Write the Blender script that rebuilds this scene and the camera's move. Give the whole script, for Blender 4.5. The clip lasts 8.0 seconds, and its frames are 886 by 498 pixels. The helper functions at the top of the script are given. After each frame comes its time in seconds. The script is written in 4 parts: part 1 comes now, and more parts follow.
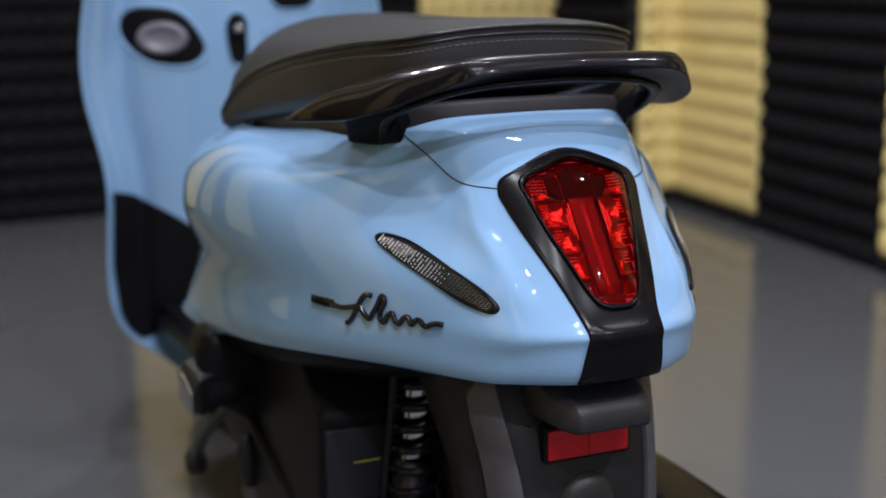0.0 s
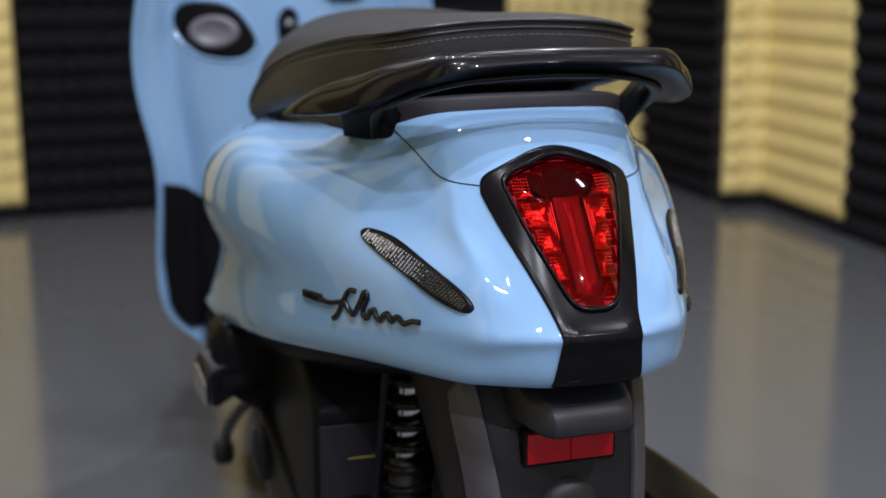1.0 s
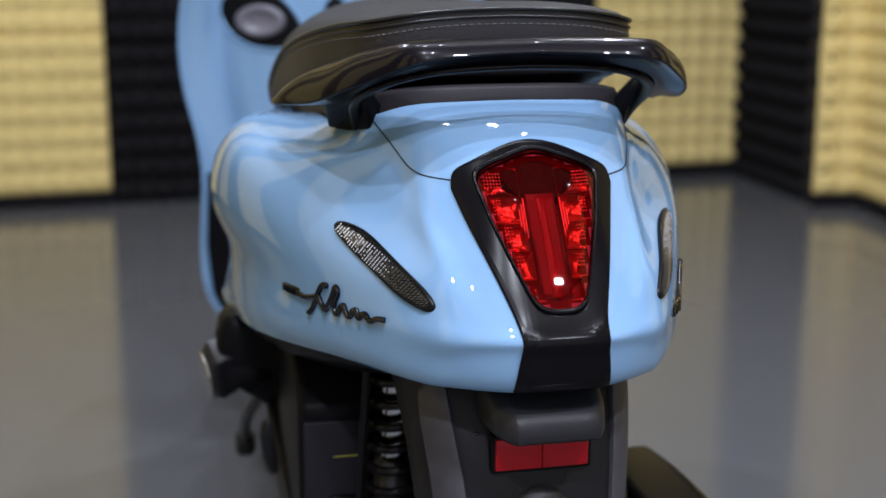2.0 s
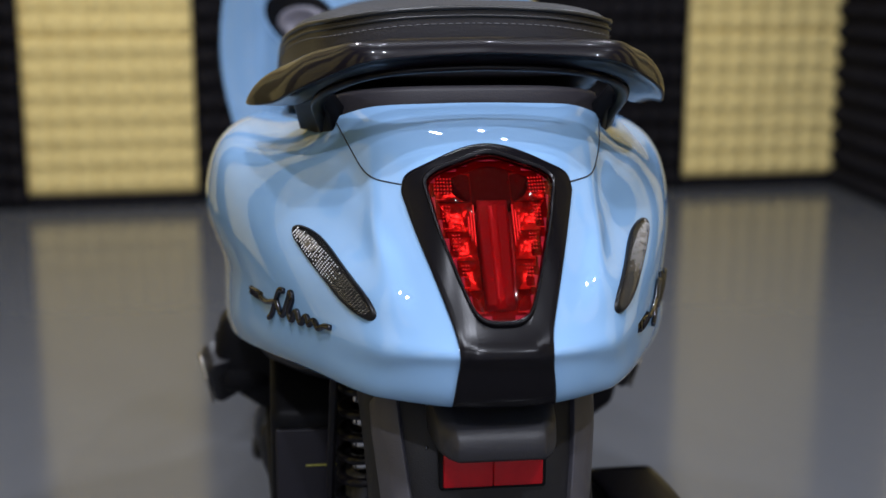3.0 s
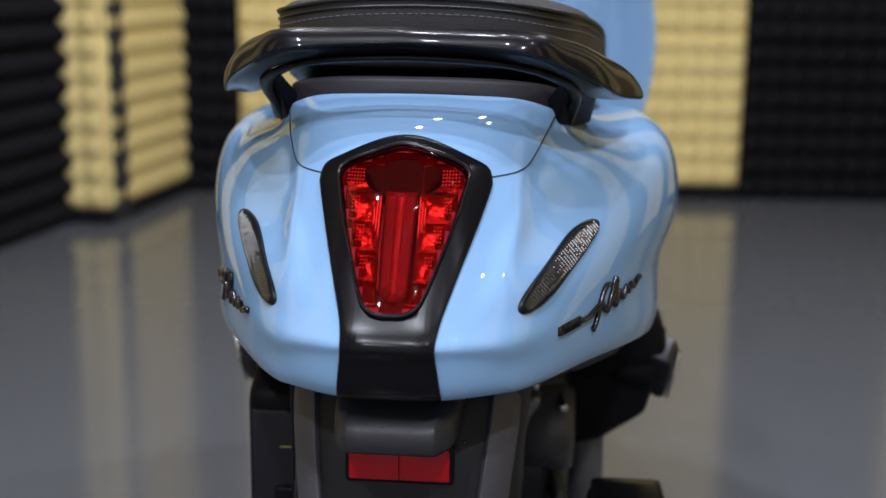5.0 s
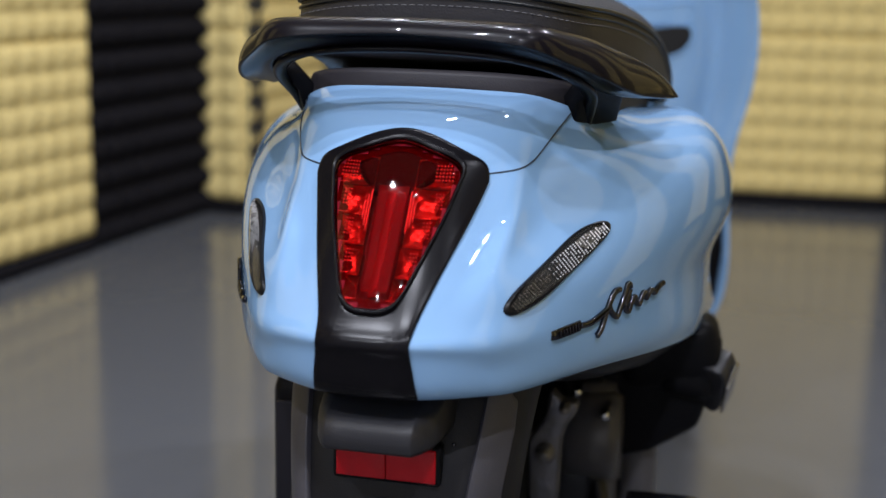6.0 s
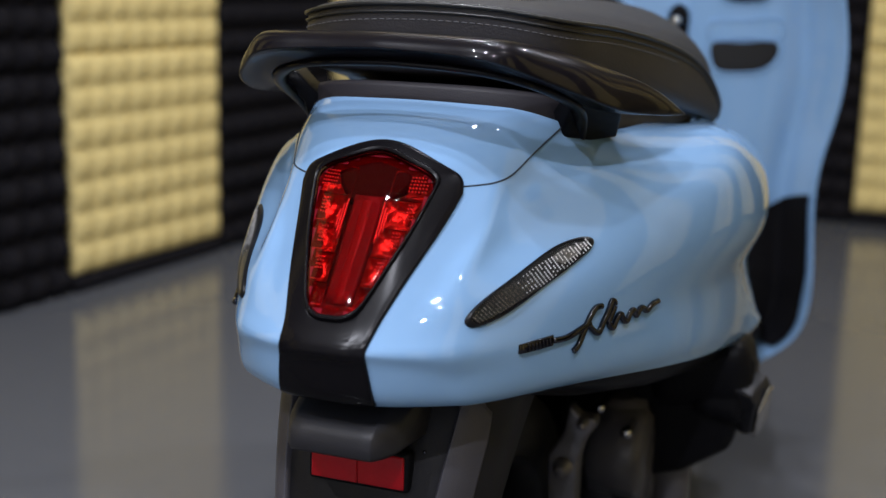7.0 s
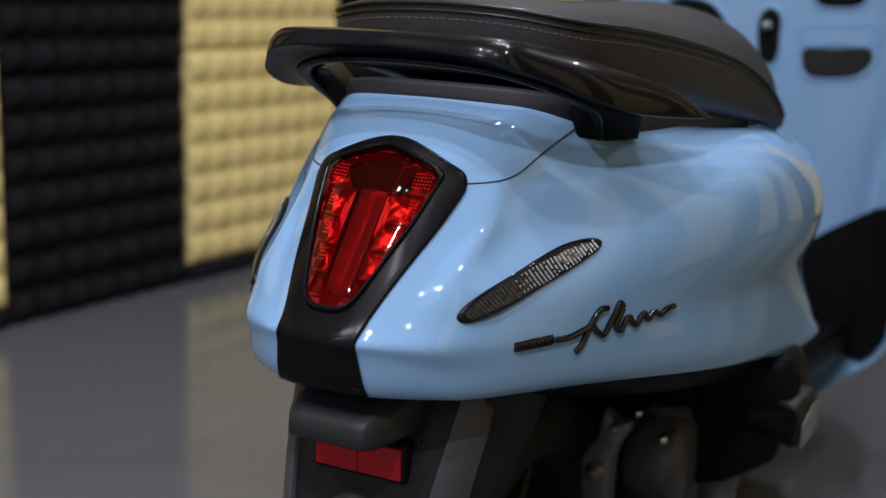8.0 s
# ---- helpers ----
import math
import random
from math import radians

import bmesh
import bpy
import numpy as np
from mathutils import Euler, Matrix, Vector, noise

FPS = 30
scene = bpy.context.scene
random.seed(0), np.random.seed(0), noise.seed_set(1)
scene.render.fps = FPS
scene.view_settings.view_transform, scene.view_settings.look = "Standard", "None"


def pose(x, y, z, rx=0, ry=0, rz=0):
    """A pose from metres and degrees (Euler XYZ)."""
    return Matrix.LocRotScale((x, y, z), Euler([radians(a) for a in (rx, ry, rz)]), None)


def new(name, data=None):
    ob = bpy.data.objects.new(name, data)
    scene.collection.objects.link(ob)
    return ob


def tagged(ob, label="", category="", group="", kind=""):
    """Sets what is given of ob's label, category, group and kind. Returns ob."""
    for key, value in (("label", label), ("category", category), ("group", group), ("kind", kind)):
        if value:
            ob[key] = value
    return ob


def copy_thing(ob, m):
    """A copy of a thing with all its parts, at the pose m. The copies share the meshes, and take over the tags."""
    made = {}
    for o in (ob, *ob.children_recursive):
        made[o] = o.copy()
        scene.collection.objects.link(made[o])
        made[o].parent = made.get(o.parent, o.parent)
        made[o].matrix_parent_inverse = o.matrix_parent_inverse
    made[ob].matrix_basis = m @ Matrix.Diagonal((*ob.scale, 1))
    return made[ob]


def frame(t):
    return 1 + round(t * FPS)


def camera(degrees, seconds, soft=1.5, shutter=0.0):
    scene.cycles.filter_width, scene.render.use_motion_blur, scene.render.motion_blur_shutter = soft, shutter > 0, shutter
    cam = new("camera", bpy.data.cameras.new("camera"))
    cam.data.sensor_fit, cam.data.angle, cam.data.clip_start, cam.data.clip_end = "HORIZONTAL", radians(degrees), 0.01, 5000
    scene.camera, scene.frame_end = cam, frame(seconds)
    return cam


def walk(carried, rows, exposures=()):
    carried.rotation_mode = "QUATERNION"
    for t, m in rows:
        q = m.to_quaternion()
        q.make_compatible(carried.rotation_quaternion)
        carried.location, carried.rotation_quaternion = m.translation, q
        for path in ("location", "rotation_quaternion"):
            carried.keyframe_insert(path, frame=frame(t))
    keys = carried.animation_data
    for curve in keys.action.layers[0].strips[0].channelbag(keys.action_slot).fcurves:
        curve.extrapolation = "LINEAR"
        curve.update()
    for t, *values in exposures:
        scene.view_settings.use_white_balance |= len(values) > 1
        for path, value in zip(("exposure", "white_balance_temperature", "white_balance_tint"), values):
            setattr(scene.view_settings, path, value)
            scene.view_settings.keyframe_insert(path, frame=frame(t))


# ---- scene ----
# The camera and its walk ---------------------------------------------------
cam = camera(38.42, 8.0, soft=1.5)
cam.data.dof.use_dof = True
cam.data.dof.focus_distance = 1.12
cam.data.dof.aperture_fstop = 3.5


def step(t, x, y, z, heading, tilt, roll):
    return t, pose(x, y, z, 90 + tilt, 0, -heading) @ pose(0, 0, 0, 0, 0, roll)


walk(cam, [
    step(0.0, -0.5685, -1.0184, 0.9253, 22.34, -12.25, -0.45),
    step(0.5, -0.5066, -1.0331, 0.9234, 19.77, -12.26, -0.68),
    step(1.0, -0.4500, -1.0442, 0.9200, 17.28, -12.30, -0.16),
    step(1.5, -0.3853, -1.0468, 0.9151, 15.04, -12.44, -0.01),
    step(2.8, -0.1927, -1.0206, 0.9099, 7.35, -12.48, 0.18),
    step(3.0, -0.1624, -1.0233, 0.9068, 6.61, -12.36, 0.16),
    step(3.5, -0.0845, -1.0254, 0.9059, 5.26, -12.38, 0.25),
    step(4.0, -0.0186, -1.0248, 0.9072, 1.56, -12.41, 0.37),
    step(4.2, 0.0126, -1.0217, 0.9048, -0.14, -12.37, 0.22),
    step(5.3, 0.1809, -1.0115, 0.8996, -7.81, -12.55, 0.85),
    step(5.5, 0.2033, -1.0013, 0.8916, -9.15, -12.48, 0.92),
    step(6.0, 0.2826, -0.9687, 0.8952, -13.64, -12.60, 1.20),
    step(6.5, 0.3611, -0.9474, 0.8983, -18.33, -12.29, 1.22),
    step(7.0, 0.4400, -0.9350, 0.9036, -21.27, -12.35, 1.45),
    step(7.5, 0.5004, -0.9124, 0.9044, -25.16, -12.34, 1.76),
    step(8.0, 0.5577, -0.8944, 0.9041, -28.12, -12.42, 1.94),
], exposures=[(0.0, -0.03, 6380, 16), (1.0, 0.04, 6300, 16), (1.7, 0.11, 6150, 16), (3.0, 0.05, 6080, 16), (4.2, 0.01, 6080, 16), (5.5, 0.07, 6180, 16), (6.5, -0.07, 6190, 16), (7.2, -0.17, 6290, 16), (8.0, -0.36, 6340, 16)])

# Room plan: corners of the floor, clockwise from above ----------------------
CORNERS = [(-1.40, 3.92), (2.13, 4.21), (2.10, 3.38), (2.25, 3.36), (2.15, 2.0), (2.3, -3.2), (-2.3, -3.2), (-1.80, 1.2), (-1.61, 3.23), (-1.46, 3.22)]
ROOM_H = 3.1

# World, lamps and exposure ---------------------------------------------------
world = bpy.data.worlds.new("world")
scene.world = world
world.use_nodes = True
world.node_tree.nodes["Background"].inputs[0].default_value = (0.55, 0.6, 0.7, 1)
world.node_tree.nodes["Background"].inputs[1].default_value = 0.05

LAMPS = [(-0.7, -2.2), (0.9, -1.75), (-0.05, -1.05), (-0.62, -0.8), (1.3, -0.4), (-0.38, 1.16), (-0.16, 0.64), (-0.02, 1.02), (0.34, 0.88), (0.62, 0.52), (-0.9, 2.4), (1.2, 2.3)]
LAMP_Z = ROOM_H - 0.09
for lx, ly in LAMPS:
    lamp = bpy.data.lights.new("ceiling_lamp_light", "AREA")
    lamp.shape, lamp.size, lamp.color = "DISK", 0.075, (0.91, 0.95, 1.0)
    lamp.energy = 6 if 0.4 < ly < 1.6 else 25 if ly > 2 else 44 if ly < -1.5 else 12 if lx > 1 else 27
    ob = new("ceiling_lamp_light", lamp)
    ob.matrix_world = pose(lx, ly, LAMP_Z - 0.012)


# Materials ------------------------------------------------------------------
def srgb(r, g, b):
    f = lambda c: c / 12.92 if c <= 0.04045 else ((c + 0.055) / 1.055) ** 2.4
    return tuple(f(c / 255) for c in (r, g, b))


def material(name, color, rough=0.5, metal=0.0, vary=0.1, scale=6.0, bump=0.0, bump_scale=200.0,
             coat=0.0, coat_rough=0.03, spec=0.5, rough_vary=0.1, spread=0.0, transmission=0.0, ior=1.45):
    """A node material: colour and gloss vary by noise at two scales, with fine relief."""
    m = bpy.data.materials.new(name)
    m.use_nodes = True
    nt = m.node_tree
    b = nt.nodes["Principled BSDF"]
    link = nt.links.new
    co = nt.nodes.new("ShaderNodeTexCoord")

    def noise_node(s, detail=4.0):
        n = nt.nodes.new("ShaderNodeTexNoise")
        n.inputs["Scale"].default_value, n.inputs["Detail"].default_value = s, detail
        link(co.outputs["Object"], n.inputs["Vector"])
        return n
    big, small = noise_node(scale), noise_node(scale * 14, 2.0)
    mixf = nt.nodes.new("ShaderNodeMath")
    mixf.operation = "MULTIPLY_ADD"
    mixf.inputs[1].default_value = 0.35
    link(small.outputs["Fac"], mixf.inputs[0])
    half = nt.nodes.new("ShaderNodeMath")
    half.operation = "MULTIPLY"
    half.inputs[1].default_value = 0.65
    link(big.outputs["Fac"], half.inputs[0])
    link(half.outputs[0], mixf.inputs[2])
    ramp = nt.nodes.new("ShaderNodeMix")
    ramp.data_type = "RGBA"
    lo = [max(0.0, c * (1 - vary)) for c in color] + [1]
    hi = [min(1.0, c * (1 + vary)) for c in color] + [1]
    ramp.inputs[6].default_value, ramp.inputs[7].default_value = lo, hi
    link(mixf.outputs[0], ramp.inputs[0])
    col = ramp.outputs[2]
    if spread:
        info = nt.nodes.new("ShaderNodeObjectInfo")
        hsv = nt.nodes.new("ShaderNodeHueSaturation")
        mr = nt.nodes.new("ShaderNodeMapRange")
        mr.inputs[3].default_value, mr.inputs[4].default_value = 1 - spread, 1 + spread
        link(info.outputs["Random"], mr.inputs[0])
        link(mr.outputs[0], hsv.inputs["Value"])
        link(col, hsv.inputs["Color"])
        col = hsv.outputs[0]
    link(col, b.inputs["Base Color"])
    rr = nt.nodes.new("ShaderNodeMapRange")
    rr.inputs[3].default_value = max(0.0, rough * (1 - rough_vary))
    rr.inputs[4].default_value = min(1.0, rough * (1 + rough_vary))
    link(mixf.outputs[0], rr.inputs[0])
    link(rr.outputs[0], b.inputs["Roughness"])
    b.inputs["Metallic"].default_value = metal
    b.inputs["Specular IOR Level"].default_value = spec
    b.inputs["Coat Weight"].default_value = coat
    b.inputs["Coat Roughness"].default_value = coat_rough
    b.inputs["Transmission Weight"].default_value = transmission
    b.inputs["IOR"].default_value = ior
    if bump:
        fine = noise_node(bump_scale, 3.0)
        bp = nt.nodes.new("ShaderNodeBump")
        bp.inputs["Strength"].default_value = bump
        bp.inputs["Distance"].default_value = 0.002
        link(fine.outputs["Fac"], bp.inputs["Height"])
        link(bp.outputs[0], b.inputs["Normal"])
    return m


PAINT = material("sky_blue_paint", (0.214, 0.372, 0.598), 0.5, vary=0.02, scale=3, coat=1.0, coat_rough=0.015, spec=0.0)
PAINT_FRONT = PAINT
SATIN = material("satin_black_plastic", (0.0045, 0.004, 0.0052), 0.24, vary=0.15, scale=9, bump=0.02, bump_scale=900, spec=0.06, coat=0.15, coat_rough=0.22)
GLOSS_BLACK = material("gloss_black_paint", (0.005, 0.0042, 0.0062), 0.3, vary=0.1, coat=0.32, coat_rough=0.025, spec=0.08)
PLASTIC = material("dark_grey_plastic", (0.015, 0.0145, 0.018), 0.45, vary=0.15, scale=12, bump=0.15, bump_scale=700)
PLASTIC_FENDER = material("fender_plastic", (0.0100, 0.0096, 0.0118), 0.5, vary=0.15, scale=12, bump=0.15, bump_scale=700, spec=0.3)
PLASTIC_LIGHT = material("mid_grey_plastic", (0.052, 0.050, 0.061), 0.45, vary=0.12, scale=12, bump=0.15, bump_scale=700)
PLASTIC_BLACK = material("black_plastic", (0.0065, 0.0065, 0.008), 0.4, vary=0.25, scale=12, bump=0.1, bump_scale=600, spec=0.08)
# lighter copy of the air box plastic, for its lit rear face
AIR_BOX_LIT = material("air_box_lit_plastic", (0.0150, 0.0142, 0.0195), 0.45, vary=0.2, scale=12, bump=0.12, bump_scale=600, spec=0.2)
SEAT_TOP = material("grey_seat_vinyl", (0.026, 0.026, 0.028), 0.6, vary=0.15, scale=18, bump=0.35, bump_scale=350, spec=0.25)
SEAT_SIDE = material("black_seat_vinyl", (0.021, 0.0192, 0.0215), 0.45, vary=0.2, scale=18, bump=0.25, bump_scale=420)
PIPING = material("black_piping", (0.012, 0.012, 0.012), 0.3)
SEAT_RIM = material("seat_rim_plastic", (0.022, 0.020, 0.024), 0.5, vary=0.15, scale=12, bump=0.15, bump_scale=700, spec=0.3)
THREAD = material("grey_thread", (0.15, 0.147, 0.155), 0.7)
SEAM = material("dark_gap", (0.02, 0.03, 0.045), 0.7)
CHROME = material("chrome", (0.62, 0.62, 0.64), 0.1, metal=1.0, vary=0.05)
DARK_CHROME = material("dark_chrome", (0.06, 0.06, 0.07), 0.10, metal=1.0, vary=0.15)
STEEL_DARK = material("dark_steel", (0.016, 0.016, 0.019), 0.33, metal=0.3, vary=0.2)
RUBBER = material("tyre_rubber", (0.010, 0.010, 0.011), 0.7, vary=0.2, scale=15, bump=0.2, bump_scale=300)
RED_PLASTIC = material("red_reflector", (0.40, 0.003, 0.008), 0.25, vary=0.3, scale=60, coat=0.3, coat_rough=0.05, bump=0.15, bump_scale=900, spec=0.2)
FLOOR = material("grey_epoxy_floor", (0.104, 0.108, 0.118), 0.12, vary=0.07, scale=1.4, bump=0.02, bump_scale=30, rough_vary=0.25)
FOAM_YELLOW = material("yellow_foam", (0.80, 0.64, 0.27), 0.95, vary=0.10, scale=8, bump=0.5, bump_scale=160, spread=0.04, spec=0.1)
FOAM_BLACK = material("black_foam", (0.0118, 0.0110, 0.0130), 0.95, vary=0.25, scale=8, bump=0.5, bump_scale=160, spread=0.08, spec=0.1)
WALL = material("dark_wall_paint", (0.03, 0.03, 0.032), 0.8)
# pale grey for the unseen south wall, chosen to bounce fill light forwards
WALL_FILL = material("fill_wall_paint", (0.56, 0.58, 0.62), 0.8, vary=0.06, scale=2)
CEILING = material("white_ceiling_paint", (0.72, 0.71, 0.69), 0.85, vary=0.03, scale=2)


# Mesh helpers ---------------------------------------------------------------
def finish(bm, name, mat, smooth=True):
    bmesh.ops.recalc_face_normals(bm, faces=bm.faces)
    me = bpy.data.meshes.new(name)
    for f in bm.faces:
        f.smooth = smooth
    bm.to_mesh(me)
    bm.free()
    for m in (mat if isinstance(mat, (list, tuple)) else [mat]):
        me.materials.append(m)
    return me


def part(name, bm, mat, parent, label="", smooth=True):
    ob = new(name, finish(bm, name, mat, smooth))
    ob.parent = parent
    if label:
        ob["label"] = label
    return ob


def thing(name, label, category, group="", kind=""):
    return tagged(new(name), label, category, group, kind)


def spline(points, n):
    """n points on a natural cubic spline through the given points."""
    p = np.array(points, float)
    k = len(p)
    s = np.concatenate([[0], np.cumsum(np.linalg.norm(np.diff(p, axis=0), axis=1) ** 0.8 + 1e-9)])
    h = np.diff(s)
    a, r = np.eye(k), np.zeros_like(p)
    for i in range(1, k - 1):
        a[i, i - 1], a[i, i], a[i, i + 1] = h[i - 1], 2 * (h[i - 1] + h[i]), h[i]
        r[i] = 6 * ((p[i + 1] - p[i]) / h[i] - (p[i] - p[i - 1]) / h[i - 1])
    m = np.linalg.solve(a, r)
    q = np.linspace(0, s[-1], n)
    i = np.clip(np.searchsorted(s, q) - 1, 0, k - 2)
    hh = h[i][:, None]
    x0, x1 = (s[i + 1] - q)[:, None], (q - s[i])[:, None]
    return (m[i] * x0 ** 3 + m[i + 1] * x1 ** 3) / (6 * hh) + (p[i] / hh - m[i] * hh / 6) * x0 + (p[i + 1] / hh - m[i + 1] * hh / 6) * x1


def closed_spline(points, n):
    k = len(points)
    p = spline(list(points[-3:]) + list(points) + list(points[:4]), 40 * (k + 6))
    d = np.linalg.norm(p - np.array(points[0], float), axis=1)
    lim = len(p) // 2
    i0, i1 = int(np.argmin(d[:lim])), lim + int(np.argmin(d[lim:]))
    seg = p[i0:i1]
    return seg[(np.arange(n) * len(seg) / n).astype(int)]


def grid(bm, rows, close_u=False, close_v=False):
    vs = [[bm.verts.new(tuple(q)) for q in row] for row in rows]
    nv, nu = len(vs), len(vs[0])
    for j in range(nv - (not close_v)):
        for i in range(nu - (not close_u)):
            quad = (vs[j][i], vs[j][(i + 1) % nu], vs[(j + 1) % nv][(i + 1) % nu], vs[(j + 1) % nv][i])
            if len(set(quad)) == 4:
                bm.faces.new(quad)
    return vs


def sweep(bm, path, section, up=(0, 0, 1), caps=True, twist=None, sizes=None):
    """A section (list of across, upward) swept along a path; sizes scale it point by point."""
    path = [Vector(p) for p in path]
    rows = []
    for i, p in enumerate(path):
        t = (path[min(i + 1, len(path) - 1)] - path[max(i - 1, 0)]).normalized()
        side = t.cross(Vector(up)).normalized()
        top = side.cross(t).normalized()
        k = sizes[i] if sizes is not None else (1, 1)
        a = twist[i] if twist is not None else 0
        rows.append([p + (side * math.cos(a) + top * math.sin(a)) * u * k[0] + (top * math.cos(a) - side * math.sin(a)) * v * k[1] for u, v in section])
    vs = grid(bm, rows, close_u=True)
    if caps:
        bm.faces.new(vs[0][::-1])
        bm.faces.new(vs[-1])
    return vs


def disc(n, r=1.0, power=2.0, w=1.0, h=1.0):
    out = []
    for i in range(n):
        a = 2 * math.pi * i / n
        c, s = math.cos(a), math.sin(a)
        out.append((r * w * math.copysign(abs(c) ** (2 / power), c), r * h * math.copysign(abs(s) ** (2 / power), s)))
    return out


def tube(bm, path, r, n=10):
    return sweep(bm, path, disc(n, r), up=(0.13, 0.21, 0.97))


def lathe(bm, profile, m, n=32):
    """Profile of (radius, along z), turned round z and moved by m."""
    rows = []
    for r, z in profile:
        rows.append([m @ Vector((r * math.cos(2 * math.pi * i / n), r * math.sin(2 * math.pi * i / n), z)) for i in range(n)])
    vs = grid(bm, rows, close_u=True)
    bm.faces.new(vs[0][::-1])
    bm.faces.new(vs[-1])


def block(bm, size, m, bevel=0.004, seg=2):
    b = bmesh.new()
    bmesh.ops.create_cube(b, size=1)
    bmesh.ops.scale(b, vec=size, verts=b.verts)
    if bevel:
        bmesh.ops.bevel(b, geom=b.edges, offset=bevel, segments=seg, affect="EDGES", profile=0.6)
    b.transform(m)
    me = bpy.data.meshes.new("tmp")
    b.to_mesh(me)
    b.free()
    bm.from_mesh(me)
    bpy.data.meshes.remove(me)


def prism(bm, outline, m, depth, bevel=0.003, seg=2):
    """Outline in the plane x, y, drawn out along z and bevelled."""
    b = bmesh.new()
    low = [b.verts.new((x, y, 0)) for x, y in outline]
    f = b.faces.new(low)
    ex = bmesh.ops.extrude_face_region(b, geom=[f])
    bmesh.ops.translate(b, vec=(0, 0, depth), verts=[v for v in ex["geom"] if isinstance(v, bmesh.types.BMVert)])
    bmesh.ops.recalc_face_normals(b, faces=b.faces)
    if bevel:
        bmesh.ops.bevel(b, geom=b.edges, offset=bevel, segments=seg, affect="EDGES", profile=0.6)
    b.transform(m)
    me = bpy.data.meshes.new("tmp")
    b.to_mesh(me)
    b.free()
    bm.from_mesh(me)
    bpy.data.meshes.remove(me)


# The room ---------------------------------------------------------------------
def wall_frame(a, b):
    a, b = Vector((*a, 0)), Vector((*b, 0))
    along = (b - a).normalized()
    return a, along, Vector((0, 0, 1)).cross(along), (b - a).length


def foam_tile(a, along, inward, s0, s1, z0, z1, mat, pitch, depth, peak, parent):
    """One foam tile: a square sheet with rows of soft bumps; a high peak value gives blunt ones."""
    bm = bmesh.new()
    nx, nz = max(1, round((s1 - s0) / pitch)), max(1, round((z1 - z0) / pitch))
    fine = 6
    dx, dz = (s1 - s0) / nx, (z1 - z0) / nz
    at = lambda s, z, d: a + along * s + Vector((0, 0, z)) + inward * (d - 0.042)
    base = max(0.004, 0.042 - depth)
    tall = [[depth * random.uniform(0.88, 1.08) for _ in range(nz + 1)] for _ in range(nx + 1)]
    rise = lambda u: 1 - abs(2 * u - 1) ** peak
    nx, nz = nx * fine, nz * fine
    vs = {}
    for i in range(nx + 1):
        for k in range(nz + 1):
            lift = (rise(i % fine / fine) * rise(k % fine / fine)) ** .85 * tall[i // fine][k // fine]
            vs[i, k] = bm.verts.new(at(s0 + i * dx / fine, z0 + k * dz / fine, base + lift))
    for i in range(nx):
        for k in range(nz):
            bm.faces.new((vs[i, k], vs[i + 1, k], vs[i + 1, k + 1], vs[i, k + 1]))
    back = [bm.verts.new(at(s, z, 0.002)) for s, z in ((s0, z0), (s1, z0), (s1, z1), (s0, z1))]
    bm.faces.new(back)
    edges = [[vs[i, 0] for i in range(nx + 1)], [vs[nx, k] for k in range(nz + 1)], [vs[i, nz] for i in range(nx, -1, -1)], [vs[0, k] for k in range(nz, -1, -1)]]
    for q, run in enumerate(edges):
        bm.faces.new([back[q]] + run + [back[(q + 1) % 4]])
    part("foam_tile", bm, mat, parent)


def foam(name, a, along, inward, s0, s1, z0, z1, mat, label, pitch=0.0825, depth=0.019, peak=3.0):
    """A strip of pyramid foam on a wall, from s0 to s1 along it: square tiles one above the other."""
    strip = thing(name, label, "foam panel", "foam panels on the studio walls")
    n = max(1, round((z1 - z0) / 0.66))
    h = (z1 - z0) / n
    for k in range(n):
        foam_tile(a, along, inward, s0, s1, z0 + k * h + .0001, z0 + (k + 1) * h - .0001, mat, pitch, depth, peak, strip)
    return strip


OUTLINE = [(-2.6, 4.5), (2.6, 4.5), (2.6, -3.5), (-2.6, -3.5)]
bm = bmesh.new()
f = bm.faces.new([bm.verts.new((x, y, 0)) for x, y in OUTLINE[::-1]])
ex = bmesh.ops.extrude_face_region(bm, geom=[f])
bmesh.ops.translate(bm, vec=(0, 0, -0.1), verts=[v for v in ex["geom"] if isinstance(v, bmesh.types.BMVert)])
tagged(new("floor", finish(bm, "floor", FLOOR, False)), "glossy grey painted epoxy studio floor", "floor", kind="structure")

bm = bmesh.new()
f = bm.faces.new([bm.verts.new((x, y, ROOM_H)) for x, y in OUTLINE])
ex = bmesh.ops.extrude_face_region(bm, geom=[f])
bmesh.ops.translate(bm, vec=(0, 0, 0.1), verts=[v for v in ex["geom"] if isinstance(v, bmesh.types.BMVert)])
tagged(new("ceiling", finish(bm, "ceiling", CEILING, False)), "plain white painted ceiling", "ceiling", kind="structure")

